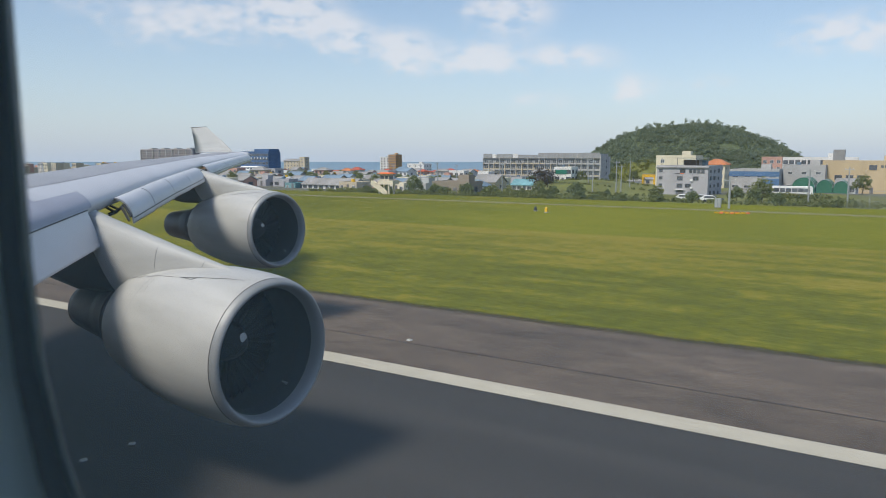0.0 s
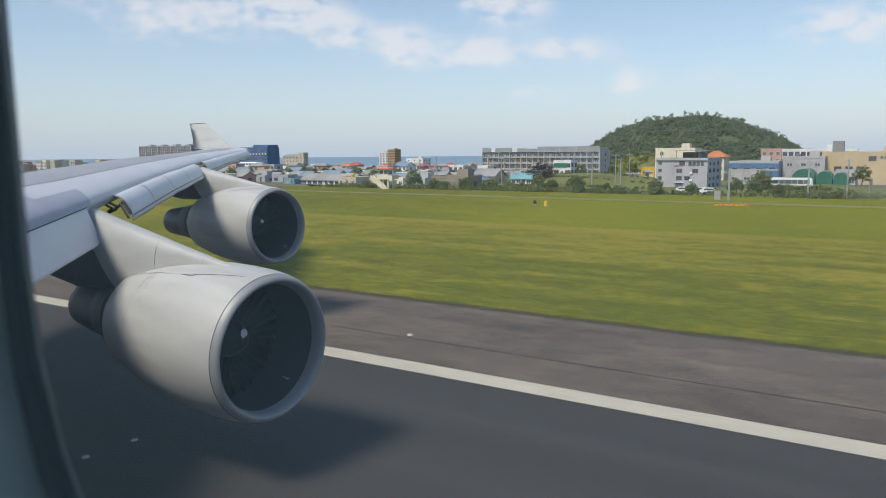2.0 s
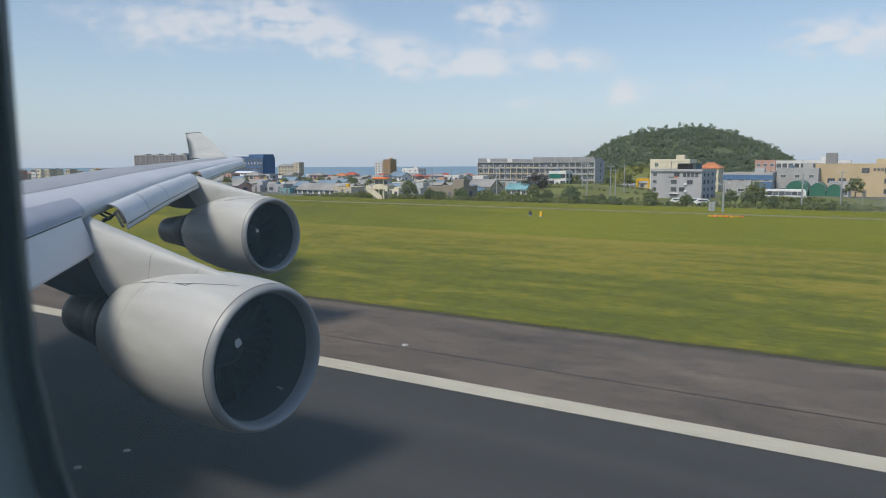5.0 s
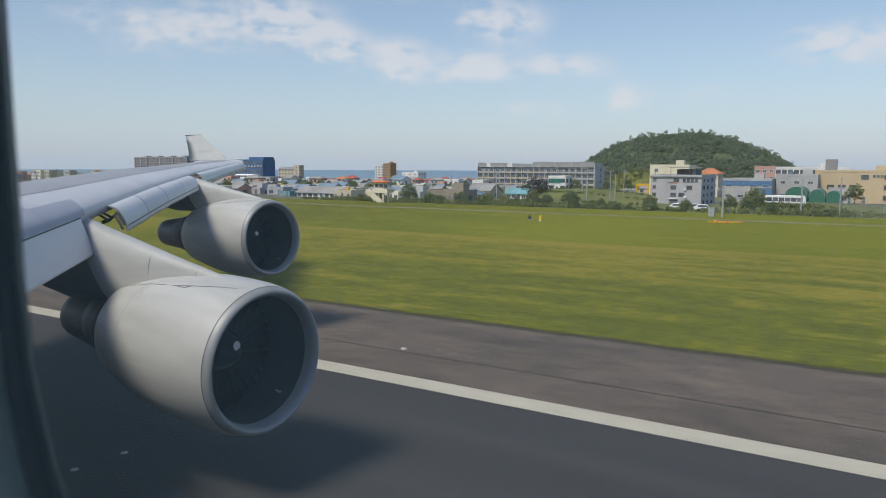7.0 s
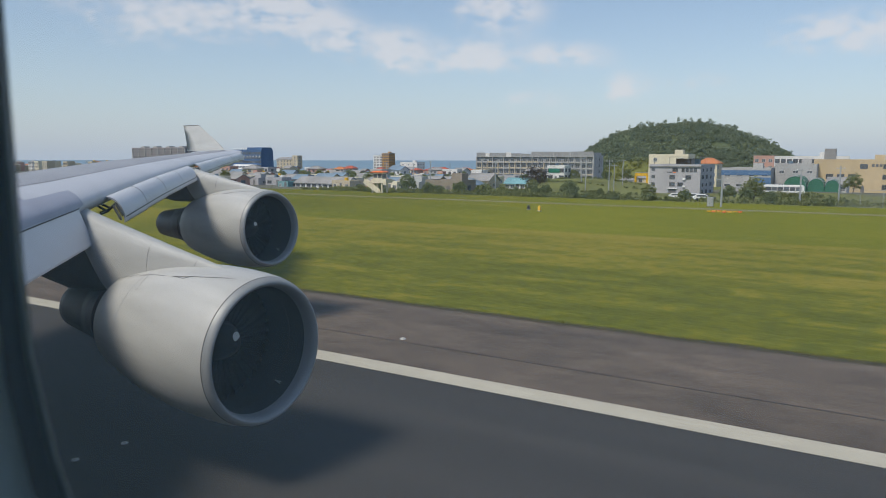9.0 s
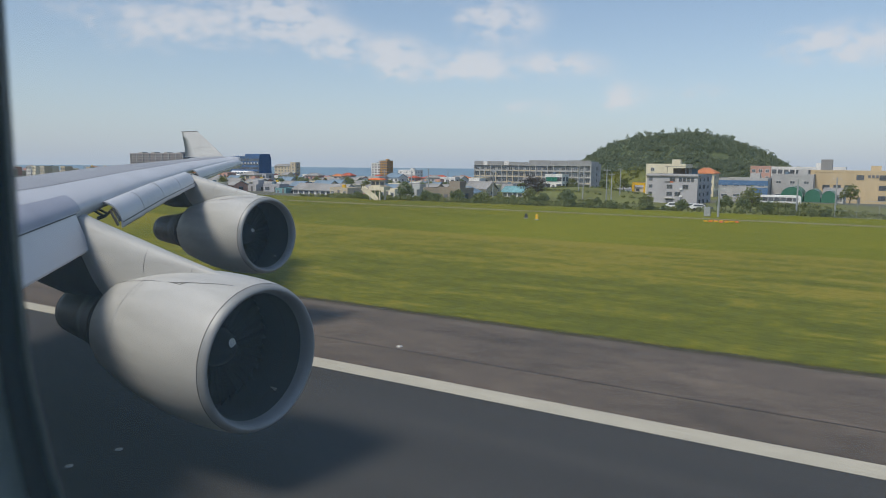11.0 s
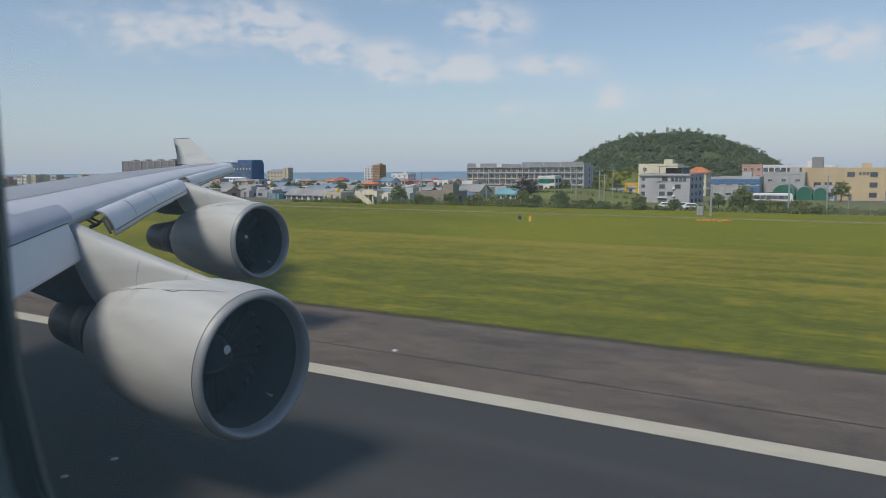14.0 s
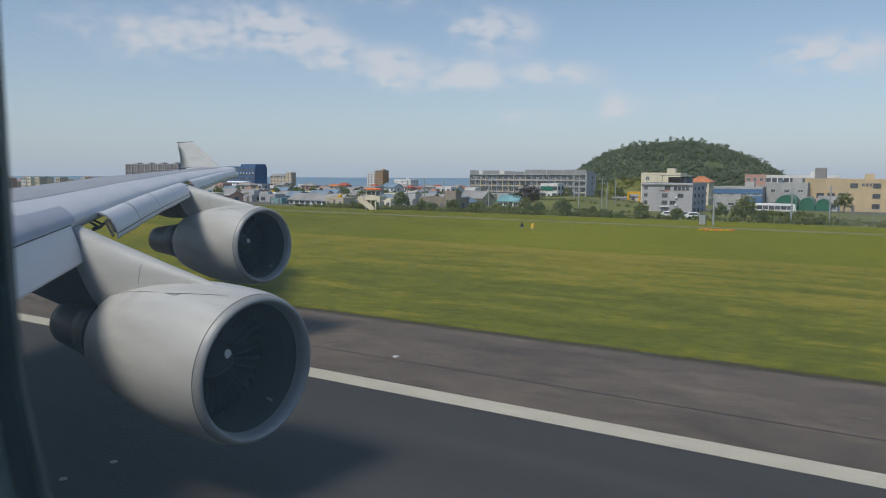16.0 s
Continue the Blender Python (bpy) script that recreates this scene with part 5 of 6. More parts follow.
def long_grey_hotel():
    x0, x1, y0, y1, z0, z1 = -178.2, -114.2, 334, 350, -6.2, 5.9
    t = thing("grey_apartment_block", "unfinished long grey apartment block with many balconies", "apartment block", ((x0 + x1) / 2, (y0 + y1) / 2, z0), 1.5)
    X, Y, h = 32.0, 8.0, z1 - z0
    part("wall", boxes((-X, X, -Y + 0.7, Y, -2, h)), paint_grey, t)
    floors, bays = 4, 20
    fh = h / floors
    me = window_mesh(1.9, 1.7, "frame", 2)
    fin = mesh_of("party_wall", boxes((-0.16, 0.16, -Y - 0.2, -Y + 0.72, 0, h)), paint_slab)
    fin_cream = mesh_of("party_wall", boxes((-0.22, 0.22, -Y - 0.25, -Y + 0.72, fh, 3 * fh)), paint_beige)
    panel = mesh_of("balcony_panel", boxes((-1.42, 1.42, -0.1, 0.1, 0.0, 0.5)), paint_beige)
    panel2 = mesh_of("balcony_panel", boxes((-1.42, 1.42, -0.1, 0.1, 0.0, 0.5)), paint_slab)
    for i in range(bays + 1):
        part("party_wall", fin_cream if i in (1, 2, 4, 6, 7, 9, 12, 15) else fin, None, t, at=(-X + 2 * X * i / bays, 0, 0))
    for f in range(floors + 1):
        part("floor_slab", boxes((-X, X, -Y - 0.1, -Y + 0.7, f * fh - 0.12, f * fh + 0.10)), paint_slab, t)
    rr = random.Random(2)
    for f in range(floors):
        for i in range(bays):
            x = -X + 2 * X * (i + 0.5) / bays
            part("window", me, None, t, at=(x, -Y + 0.7, f * fh + 0.35))
            if f > 0:
                part("balcony_panel", panel if rr.random() < (0.75 if i < 11 else 0.3) else panel2, None, t, at=(x, -Y, f * fh + 0.14))
    side = window_mesh(1.2, 1.2, "frame_dark", 1)
    part("end_wall", boxes((X, X + 0.35, -Y - 0.3, Y, -2, h + 0.8)), paint_slab, t)
    for f in range(floors):
        part("window", side, None, t, at=pose(X + 0.36, 1.0, f * fh + 1.0, 0, 0, 90))
    # roof storey with uneven screen walls
    for a, b, k, ma in ((-31.9, -27, 2.2, paint_grey), (-26.5, -24.5, 2.0, paint_white), (-24, -15, 2.1, paint_grey), (-14.5, -12, 2.3, paint_white), (-11.5, -1, 1.6, paint_grey), (-0.5, 11, 2.6, paint_grey), (11.5, 20, 2.5, paint_grey), (20.5, 31.9, 2.6, paint_grey)):
        part("roof_screen", boxes((a, b, -Y - 0.1, -Y + 0.2, h + 0.1, h + k)), ma, t)
        part("roof_room", boxes((a + 0.3, b - 0.3, -Y + 2.2, Y - 1.5, h, h + k - 0.5)), paint_slab, t)


long_grey_hotel()
b = building("white_apartment_house", "pale lilac four-storey house with grey roof edge", "house", -56, -40.5, 219, 233, -5.8, 3.0, paint_lilac, 4, 5, "flat", roof_grey, 0, (1.3, 1.1), "frame_dark", 2, rz=-6, trim=None,
             skip=lambda f, i: True, door=False)
small_, wide_, tall_ = window_mesh(0.9, 0.75, "frame_dark", 1), window_mesh(1.5, 1.0, "frame_dark", 2), window_mesh(0.75, 1.0, "frame_dark", 1)
for f in range(4):
    part("window", small_, None, b, at=(-6.5, -7.0, 2.2 * f + 0.9))
    for y in (-4.6, -0.8, 3.4):
        part("window", small_ if (f + int(y)) % 2 else wide_, None, b, at=pose(7.75, y, 2.2 * f + 0.8, 0, 0, 90))
for x, f in ((-0.6, 1), (-0.6, 2), (0.2, 3), (4.2, 2), (1.9, 1)):
    part("window", wide_, None, b, at=(x, -7.0, 2.2 * f + 0.75))
for x in (2.6, 3.8, 5.0, 6.2):
    part("window", tall_, None, b, at=(x, -7.0, 7.3))
part("door", boxes((-1.6, 0.6, -7.06, -6.98, 0, 2.0)), M["frame_dark"], b, "dark glazed entrance")
part("door_canopy", boxes((-2.0, 1.0, -7.5, -7.0, 2.1, 2.25)), paint_white, b, "thin white entrance canopy")
for f in (1, 2):
    part("air_unit", boxes((2.6, 3.4, -7.4, -7.0, 2.2 * f + 0.4, 2.2 * f + 0.95), bevel=0.03), M["white"], b, "white outdoor air unit")
part("roof_eave", boxes((-8.2, 8.2, -7.4, -5.8, 8.75, 9.0)), roof_grey, b, "grey metal eave")
part("roof_shed", boxes((-1, 3.6, -3, 3, 9.5, 11.2)), wall_paint("brown_boards", (0.16, 0.12, 0.09)), b, "brown rooftop shed")
part("roof_tank", boxes((4.6, 6.0, -3, -1.6, 9.5, 11.0), bevel=0.1), roof_blue, b, "blue rooftop water tank")
for x in (-6.5, -1.8, 3.9, 7.4):
    part("canopy_post", boxes((x - 0.07, x + 0.07, -6.4, -6.26, 9.0, 11.6)), M["frame_dark"], b)
part("roof_canopy", boxes((-2.4, 7.8, -6.5, 3.5, 11.6, 11.75)), roof_grey, b, "thin grey roof canopy")
bars = [(-2.2, -0.6), (-0.4, 0.5)]
for u, v in bars:
    part("sign_bar", boxes((u, v, -7.08, -7.02, 6.9, 7.25)), M["orange"] if u > -1 else M["frame_dark"], b, "small unreadable sign bar")
building("cream_house", "cream rendered block with rooftop stair head", "house", -68, -54, 262, 274, -5.6, 6.2, paint_cream, 4, 3, "flat", None, 2, (1.2, 1.1), skip=lambda f, i: i == 1)
bw = building("blue_warehouse", "pale grey steel warehouse with blue cladding bands", "warehouse", -41, -25.8, 253, 270, -5.4, 1.6, paint_slab, 2, 4, "flat", roof_grey, 2, (1.8, 0.8))
part("cladding_band", boxes((-7.7, 7.7, -8.6, -8.5, 5.3, 6.9)), paint_blue, bw, "blue cladding band")
part("cladding_band", boxes((2.5, 7.7, -8.6, -8.5, 2.2, 4.6)), paint_blue, bw, "blue cladding panel")
building("grey_warehouse", "pale grey steel workshop hall", "warehouse", -25.5, -13, 262, 280, -5.8, 3.0, paint_slab, 2, 3, "flat", roof_grey, 2, (1.4, 0.8))
yb = building("tan_block", "tan rendered three-storey block with few windows", "office", -14.5, 15, 272, 290, -5.8, 4.4, paint_tan, 3, 9, "flat", roof_grey, 3, (2.0, 1.4), "frame_dark", 3, skip=lambda f, i: not ((f == 1 and i in (1, 2, 3, 6)) or (f == 0 and i in (4, 6)) or (f == 2 and i in (4, 6))))
part("lift_tower", boxes((-12, -8.5, -4, 2, 10.9, 14.6)), roof_grey, yb, "grey rooftop lift tower")
for i in range(3):
    part("sign_bar", boxes((2.2 + 1.1 * i, 3.0 + 1.1 * i, -9.1, -9.02, 8.5, 9.4)), M["frame_dark"], yb, "dark unreadable sign bar")
building("white_long_school", "long white school building with red-brown end", "school", -32.6, -5, 330, 345, -6.2, 5.6, paint_white, 4, 12, "flat", roof_grey, 2, (1.6, 1.5), "frame_dark")
building("brick_house", "red brick end block beside the school", "house", -40.8, -32.8, 330, 345, -6.2, 5.8, paint_pink, 4, 3, "flat", roof_orange, 2, (1.3, 1.2))
building("orange_roof_house", "house with orange tiled roof", "house", -58.5, -50.5, 300, 312, -6.0, 3.2, paint_cream, 3, 3, "hip", roof_orange, 2, (1.2, 1.2))
building("low_white_works", "long low white workshop with grey roof", "workshop", -176, -151.5, 190, 197.5, -5.2, -3.5, paint_white, 1, 9, "gable", roof_grey, 2, (1.6, 0.8), "frame_dark", rz=-4)
building("concrete_hut", "bare concrete flat-roofed hut", "hut", -94, -83.5, 149, 156, -3.4, -0.5, wall_paint("bare_concrete", (0.27, 0.23, 0.18)), 1, 4, "flat", roof_grey, 1, (1.5, 1.3), "frame_dark")
building("beige_tower_house", "beige building with a corner stair tower", "office", -580, -556, 598, 612, -15.0, 2.5, paint_beige, 5, 5, "gable", roof_grey, 2, (1.8, 1.7))
building("stair_tower", "narrow beige tower beside the office", "office", -555.5, -548, 598, 606, -15.0, 6.4, paint_beige, 6, 1, "flat", roof_grey, 1, (1.8, 1.7))
building("white_slab_tower", "narrow white apartment tower", "apartment tower", -479, -466.5, 648, 660, -16.5, 6.5, paint_white, 8, 3, "flat", roof_grey, 2, (1.9, 1.4), "frame_dark")
building("ochre_slab_tower", "ochre and grey apartment tower", "apartment tower", -466, -456, 646, 658, -16.5, 9.2, paint_orange, 9, 4, "flat", roof_grey, 3, (1.7, 1.4), "frame_dark", trim=paint_grey)
building("white_hall", "plain white concrete block", "office", -382, -363, 560, 574, -14.0, 0.0, paint_white, 4, 3, "flat", roof_grey, 3, (1.4, 1.2), skip=lambda f, i: f < 2 and i == 1)
building("cream_villa", "cream villa with grey gabled roof", "house", -322, -306, 470, 482, -11.6, -4.6, paint_cream, 2, 4, "hip", roof_grey, 2, (1.7, 1.4))
building("red_villa", "villa with red tiled roof", "house", -304, -284, 478, 490, -11.9, -5.0, paint_pink, 2, 4, "hip", roof_red, 2, (1.7, 1.4))


def apartment_slab():
    t = building("large_apartment_block", "huge grey-pink unfinished apartment block of ten storeys", "apartment block", -801, -702, 570, 588, -14.5, 16.0, wall_paint("grey_pink_concrete", (0.33, 0.29, 0.28)), 10, 24, "flat", roof_grey, 3, (2.7, 1.9), "frame_dark", 2, door=False)
    for i in range(9):
        x = -49.5 + 99 * i / 8
        part("pier", boxes((x - 0.5, x + 0.5, -9.7, -8.95, -1, 31)), paint_slab, t)
    for x in (-36, -12, 12, 36):
        part("lift_house", boxes((x - 3, x + 3, -4, 4, 30.6, 33.0)), paint_slab, t)


apartment_slab()
wp = building("white_pavilion", "white pavilion with green glass front and roof drum", "house", -117.8, -110, 286, 294, -4.5, 1.5, paint_white, 2, 3, "flat", roof_grey, 2, (2.0, 1.5), "frame_dark")
part("glass_front", boxes((-3.2, 1.8, -4.25, -4.06, 3.6, 5.4)), wall_paint("green_glass", (0.02, 0.16, 0.11)), wp, "green glazed front")
building("teal_shed", "small teal sheet shed", "shed", -183, -178, 189, 195, -5.2, -3.7, roof_teal, 1, 2, "flat", roof_teal, 1, (0.9, 0.9))
building("blue_roof_shelter", "open shelter with blue sheet roof", "shelter", -101, -95, 176, 183, -4.6, -2.2, paint_cream, 1, 3, "hip", roof_blue, 1, (1.2, 1.2))
building("tan_gable_hut", "tan hut with shallow gable", "hut", -113, -105, 205, 213, -5.0, -2.0, paint_beige, 1, 3, "gable", roof_grey, 1, (1.2, 1.0))
building("turquoise_roof_house", "low white house with turquoise roof", "house", -99, -92, 205, 211, -4.6, -2.7, paint_white, 1, 4, "gable", wall_paint("turquoise_roof", (0.16, 0.33, 0.36), 0.2), 1, (1.2, 1.0))


def blue_hotel():
    x0, x1, y0 = -533, -485, 480
    t = thing("blue_glass_hotel", "dark blue glass hotel with stepped white-framed terrace", "hotel", ((x0 + x1) / 2, y0, -14.6), 0)
    X, h = 24.0, 26.6
    part("wall", boxes((-X, X, 0, 16, -4, h)), paint_navy, t)
    part("roof_wing", boxes((4, X - 0.5, 2, 15, h, h + 2.4)), paint_navy, t, "raised dark blue roof storey")
    me = window_mesh(3.0, 2.0, "frame_dark", 2)
    wm = window_mesh(1.6, 1.4, "frame", 1)
    for f in range(6):
        for i in range(12):
            part("window", me, None, t, at=(-X + 48 * (i + 0.5) / 12, 0, 2.5 + 4 * f))
    for i in range(5, 12):
        part("lit_window", boxes((-X + 48 * (i + 0.3) / 12, -X + 48 * (i + 0.62) / 12, -0.2, -0.12, 19.6, 21.4)), M["frame"], t)
    for i in range(6):
        part("roof_ball", revolve([(-0.9, 0.05), (-0.6, 0.65), (0, 0.9), (0.6, 0.65), (0.9, 0.05)], 10), M["white"], t, at=(-14 + 3.1 * i, 3, h + 0.8))
    # sloping terrace block in front
    rings = []
    for x, s in ((-8, 0), (18, 0)):
        rings.append([(x, -14, 0), (x, -0.2, 0), (x, -0.2, 13), (x, -4, 13)])
    terr = part("terrace", loft(rings, cap=True), M["white"], t, "white raked window terrace")
    cell = mesh_of("terrace_window", boxes((-1.6, 1.6, -0.2, 0.12, 0.0, 2.2)), M["glass"])
    for r in range(4):
        z = 1.0 + 3.0 * r
        y = -14.15 + 10 * z / 13
        for i in range(6):
            part("terrace_window", cell, None, terr, at=pose(-5.4 + 4.15 * i, y, z, -37, 0, 0))
    part("podium", boxes((-22, 24, -16, -0.3, -2, 1.0)), paint_grey, t)


blue_hotel()


def tunnel_house(x0, x1, y, ma, words, r=4.0, length=14):
    t = thing("net_tunnel", words, "greenhouse", ((x0 + x1) / 2, y, land((x0 + x1) / 2, y)), 0, "net tunnels")
    X = (x1 - x0) / 2
    rings = []
    for yy in (0, length * 0.5, length):
        rings.append([(X * math.cos(a), yy, r * math.sin(a) + 1.5) for a in [math.pi * i / 18 for i in range(19)]] + [(-X, yy, -0.4), (X, yy, -0.4)])
    part("cover", loft(rings, cap=True), ma, t, smooth=False)
    for yy in (-0.05, length * 0.33, length * 0.66):
        bm = bmesh.new()
        pts = [Vector((X * 1.01 * math.cos(math.pi * i / 12), yy, r * 1.01 * math.sin(math.pi * i / 12) + 1.5)) for i in range(13)]
        for a, b2 in zip(pts, pts[1:]):
            tube(bm, a, b2, 0.06, 5)
        part("hoop", bm, M["metal"], t)


tunnel_house(-20.4, -14.3, 236, green_net, "green net-covered tunnel greenhouse", 3.0, 16)
tunnel_house(-14.1, -9.7, 240, green_net, "green net-covered tunnel greenhouse", 2.4, 14)
tunnel_house(-9.5, -5.6, 240, green_net, "green net-covered tunnel greenhouse", 2.1, 12)
tunnel_house(190, 204, 215, M["black"], "dark net-covered tunnel greenhouse", 4.5)
tunnel_house(318, 342, 230, M["black"], "dark net-covered tunnel greenhouse", 5.0)
tunnel_house(206, 216, 216, green_net, "green net-covered tunnel greenhouse", 4.2)

yt = thing("yellow_portal", "yellow steel portal frame with grey cover", "portal frame", (-79.4, 296, land(-79.4, 296)), 0)
part("beam", boxes((-2.7, 2.7, -1.0, 1.0, 3.0, 4.2), bevel=0.08), M["yellow"], yt)
for x in (-2.5, 2.3):
    part("leg", boxes((x - 0.35, x + 0.35, -0.9, 0.9, -0.5, 3.0)), M["yellow"], yt)
part("cover", boxes((-2.8, 2.8, -1.1, 1.1, 4.2, 4.35)), M["metal"], yt)

# larger blocks farther along the runway
for args in (("olive_hangar", "olive green steel hangar", "hangar", 132, 176, 285, 310, -6, 3.6, paint_olive, 1, 0, "gable", wall_paint("olive_roof", (0.22, 0.27, 0.17))),
             ("red_roof_shed", "grey shed with red sheet roof", "warehouse", 84, 122, 255, 272, -5.8, -1.0, paint_slab, 1, 7, "gable", roof_red),
             ("white_long_hotel", "long white resort building", "hotel", 45, 95, 400, 415, -9, 5.5, paint_white, 4, 16, "flat", roof_grey),
             ("tan_office", "tan rendered two-storey office block", "office", 24, 52, 262, 276, -5.8, 2.6, paint_tan, 2, 8, "flat", roof_grey),
             ("white_villa_hotel", "white stepped seaside hotel", "hotel", 205, 240, 420, 436, -10, 4.5, paint_white, 5, 10, "flat", roof_orange),
             ("cream_inn", "cream inn with orange roof", "inn", 250, 276, 360, 372, -8, 1.5, paint_cream, 3, 8, "hip", roof_orange),
             ("concrete_frame_house", "unfinished bare concrete frame building", "building site", 330, 356, 400, 414, -9, -1.0, wall_paint("raw_concrete", (0.36, 0.31, 0.24)), 3, 9, "flat", roof_grey),
             ("white_inn", "white inn with red roof", "inn", 395, 415, 330, 342, -7, 2.5, paint_white, 3, 5, "hip", roof_red),
             ("salmon_villa", "salmon villa with orange tiled roof", "house", -272, -259.5, 474, 484, -12.5, -4.8, paint_pink, 2, 3, "hip", roof_orange),
             ("cream_twin_villa", "cream villa with dark roof", "house", -228, -212, 438, 450, -11, -4.5, paint_cream, 2, 4, "hip", roof_grey)):
    building(*args)


def town_houses():
    rr = random.Random(11)
    walls = [paint_white, paint_cream, paint_slab, paint_pink, paint_beige, paint_lilac, paint_white, paint_white, paint_cream]
    roofs = [("flat", None), ("flat", None), ("flat", roof_teal), ("gable", roof_blue), ("gable", roof_grey), ("hip", roof_red), ("hip", roof_orange), ("flat", roof_grey), ("hip", roof_grey), ("flat", None), ("gable", roof_grey)]
    colours = {id(paint_white): "white", id(paint_cream): "cream", id(paint_slab): "pale grey", id(paint_pink): "pink", id(paint_beige): "beige", id(paint_lilac): "lilac-grey", id(paint_grey): "grey"}
    tops = {"None": "flat concrete roof", id(roof_teal): "teal roof", id(roof_blue): "blue sheet roof", id(roof_grey): "grey roof", id(roof_red): "red tiled roof", id(roof_orange): "orange tiled roof"}
    taken = []
    for ob in scene.objects:
        if ob.parent is None and ob.type == "EMPTY" and ob.location.y > 140 and ob.get("category") not in ("utility pole", "car", "bus"):
            taken.append((ob.location.x, ob.location.y, 22 if ob.location.y > 300 else 15))
    taken += [(-752, 579, 52), (-492, 490, 32), (-152, 342, 38), (154, 297, 26), (70, 407, 30), (104, 263, 22), (240, 196, 100), (0, 281, 20)]
    made = 0
    for _ in range(9000):
        if made >= 560:
            break
        pick = rr.random()
        y = 235 + 440 * rr.random() ** 0.95 if pick < 0.70 else rr.uniform(300, 520) if pick < 0.80 else 200 + 380 * rr.random()
        x = rr.uniform(-1.25 * y - 30, -0.42 * y) if pick < 0.70 else rr.uniform(-2.0 * y, -1.48 * y) if pick < 0.80 else rr.uniform(-0.42 * y, 470)
        near_row = pick < 0.16
        if near_row:
            y = rr.uniform(182, 245)
            x = rr.uniform(-1.3 * y, -0.56 * y)
        far_side = 0.70 <= pick < 0.80
        w, d = rr.uniform(5, 9.5), rr.uniform(5, 7.5)
        if any(abs(x - a) < r + w * 0.3 and abs(y - c) < min(r, 14) for a, c, r in taken):
            continue
        if math.hypot((x + 110) / 118.0, (y - 540) / 96.0) < 1:
            continue
        if -75 < x < 30 and y < 250 or (-112 < x < -56 and 195 < y < 335) or (-120 < x < -95 and y < 200) or y < 190 and x > -90:
            continue
        floors = rr.choice((2, 3, 3)) if far_side else 1 if y < 270 else rr.choice((1, 1, 2)) if y < 420 else rr.choice((1, 2, 2, 2, 3))
        h = floors * 2.6 + 0.1 if not near_row else rr.uniform(2.0, 2.7)
        kind, rm = rr.choice(roofs[6:8] + roofs[:2] + roofs[8:9]) if far_side else rr.choice(roofs if y > 330 else roofs[:5] + roofs[7:])
        wall = rr.choice((paint_pink, paint_beige, paint_cream, paint_pink, paint_white)) if far_side else rr.choice(walls)
        z = land(x, y)
        tw = tops["None" if rm is None else id(rm)]
        building("cottage" if floors == 1 else "town_house", f"{colours[id(wall)]} {('low', 'two-storey', 'three-storey')[floors - 1]} house with {tw}", "house", x - w / 2, x + w / 2, y - d / 2, y + d / 2, z, z + h, wall, floors, rr.choice((2, 3, 3)),
                 kind, rm, 1 if y < 330 and x > -1.3 * y else 0, (rr.choice((1.2, 1.6)), 1.0 if near_row else 1.2), rr.choice(("frame", "frame_dark")), 2, rr.uniform(-16, 16), group="town houses")
        taken.append((x, y, 6))
        made += 1


town_houses()


def cruise_ship():
    t = thing("cruise_ship", "white cruise ship far out on the sea", "ship", (-560, 4300, SEA), 4)
    L = 112
    rings = []
    for x, wy, zb in ((-L, 11, 2), (-L * 0.9, 14, -2), (L * 0.6, 14, -2), (L * 0.85, 9, -2), (L, 1, 4)):
        rings.append([(x, -wy, 14), (x, -wy * 0.85, zb), (x, wy * 0.85, zb), (x, wy, 14)])
    part("hull", loft(rings, cap=True), M["white"], t)
    for k in range(6):
        part("deck", boxes((-L * (0.95 - 0.05 * k), L * (0.72 - 0.07 * k), -13 + k, 13 - k, 14 + 4.2 * k, 17.4 + 4.2 * k)), M["white"], t)
        part("deck_glazing", boxes((-L * (0.94 - 0.05 * k), L * (0.71 - 0.07 * k), -12.4 + k, 12.4 - k, 17.4 + 4.2 * k, 18.2 + 4.2 * k)), M["glass"], t)
    part("funnel", loft([[(-52, -4, 38), (-38, -4, 38), (-38, 4, 38), (-52, 4, 38)], [(-55, -3, 50), (-45, -3, 50), (-45, 3, 50), (-55, 3, 50)]], cap=True), M["white"], t)
    bm = bmesh.new()
    tube(bm, (20, 0, 38), (18, 0, 52), 0.8)
    part("mast", bm, M["white"], t)


cruise_ship()


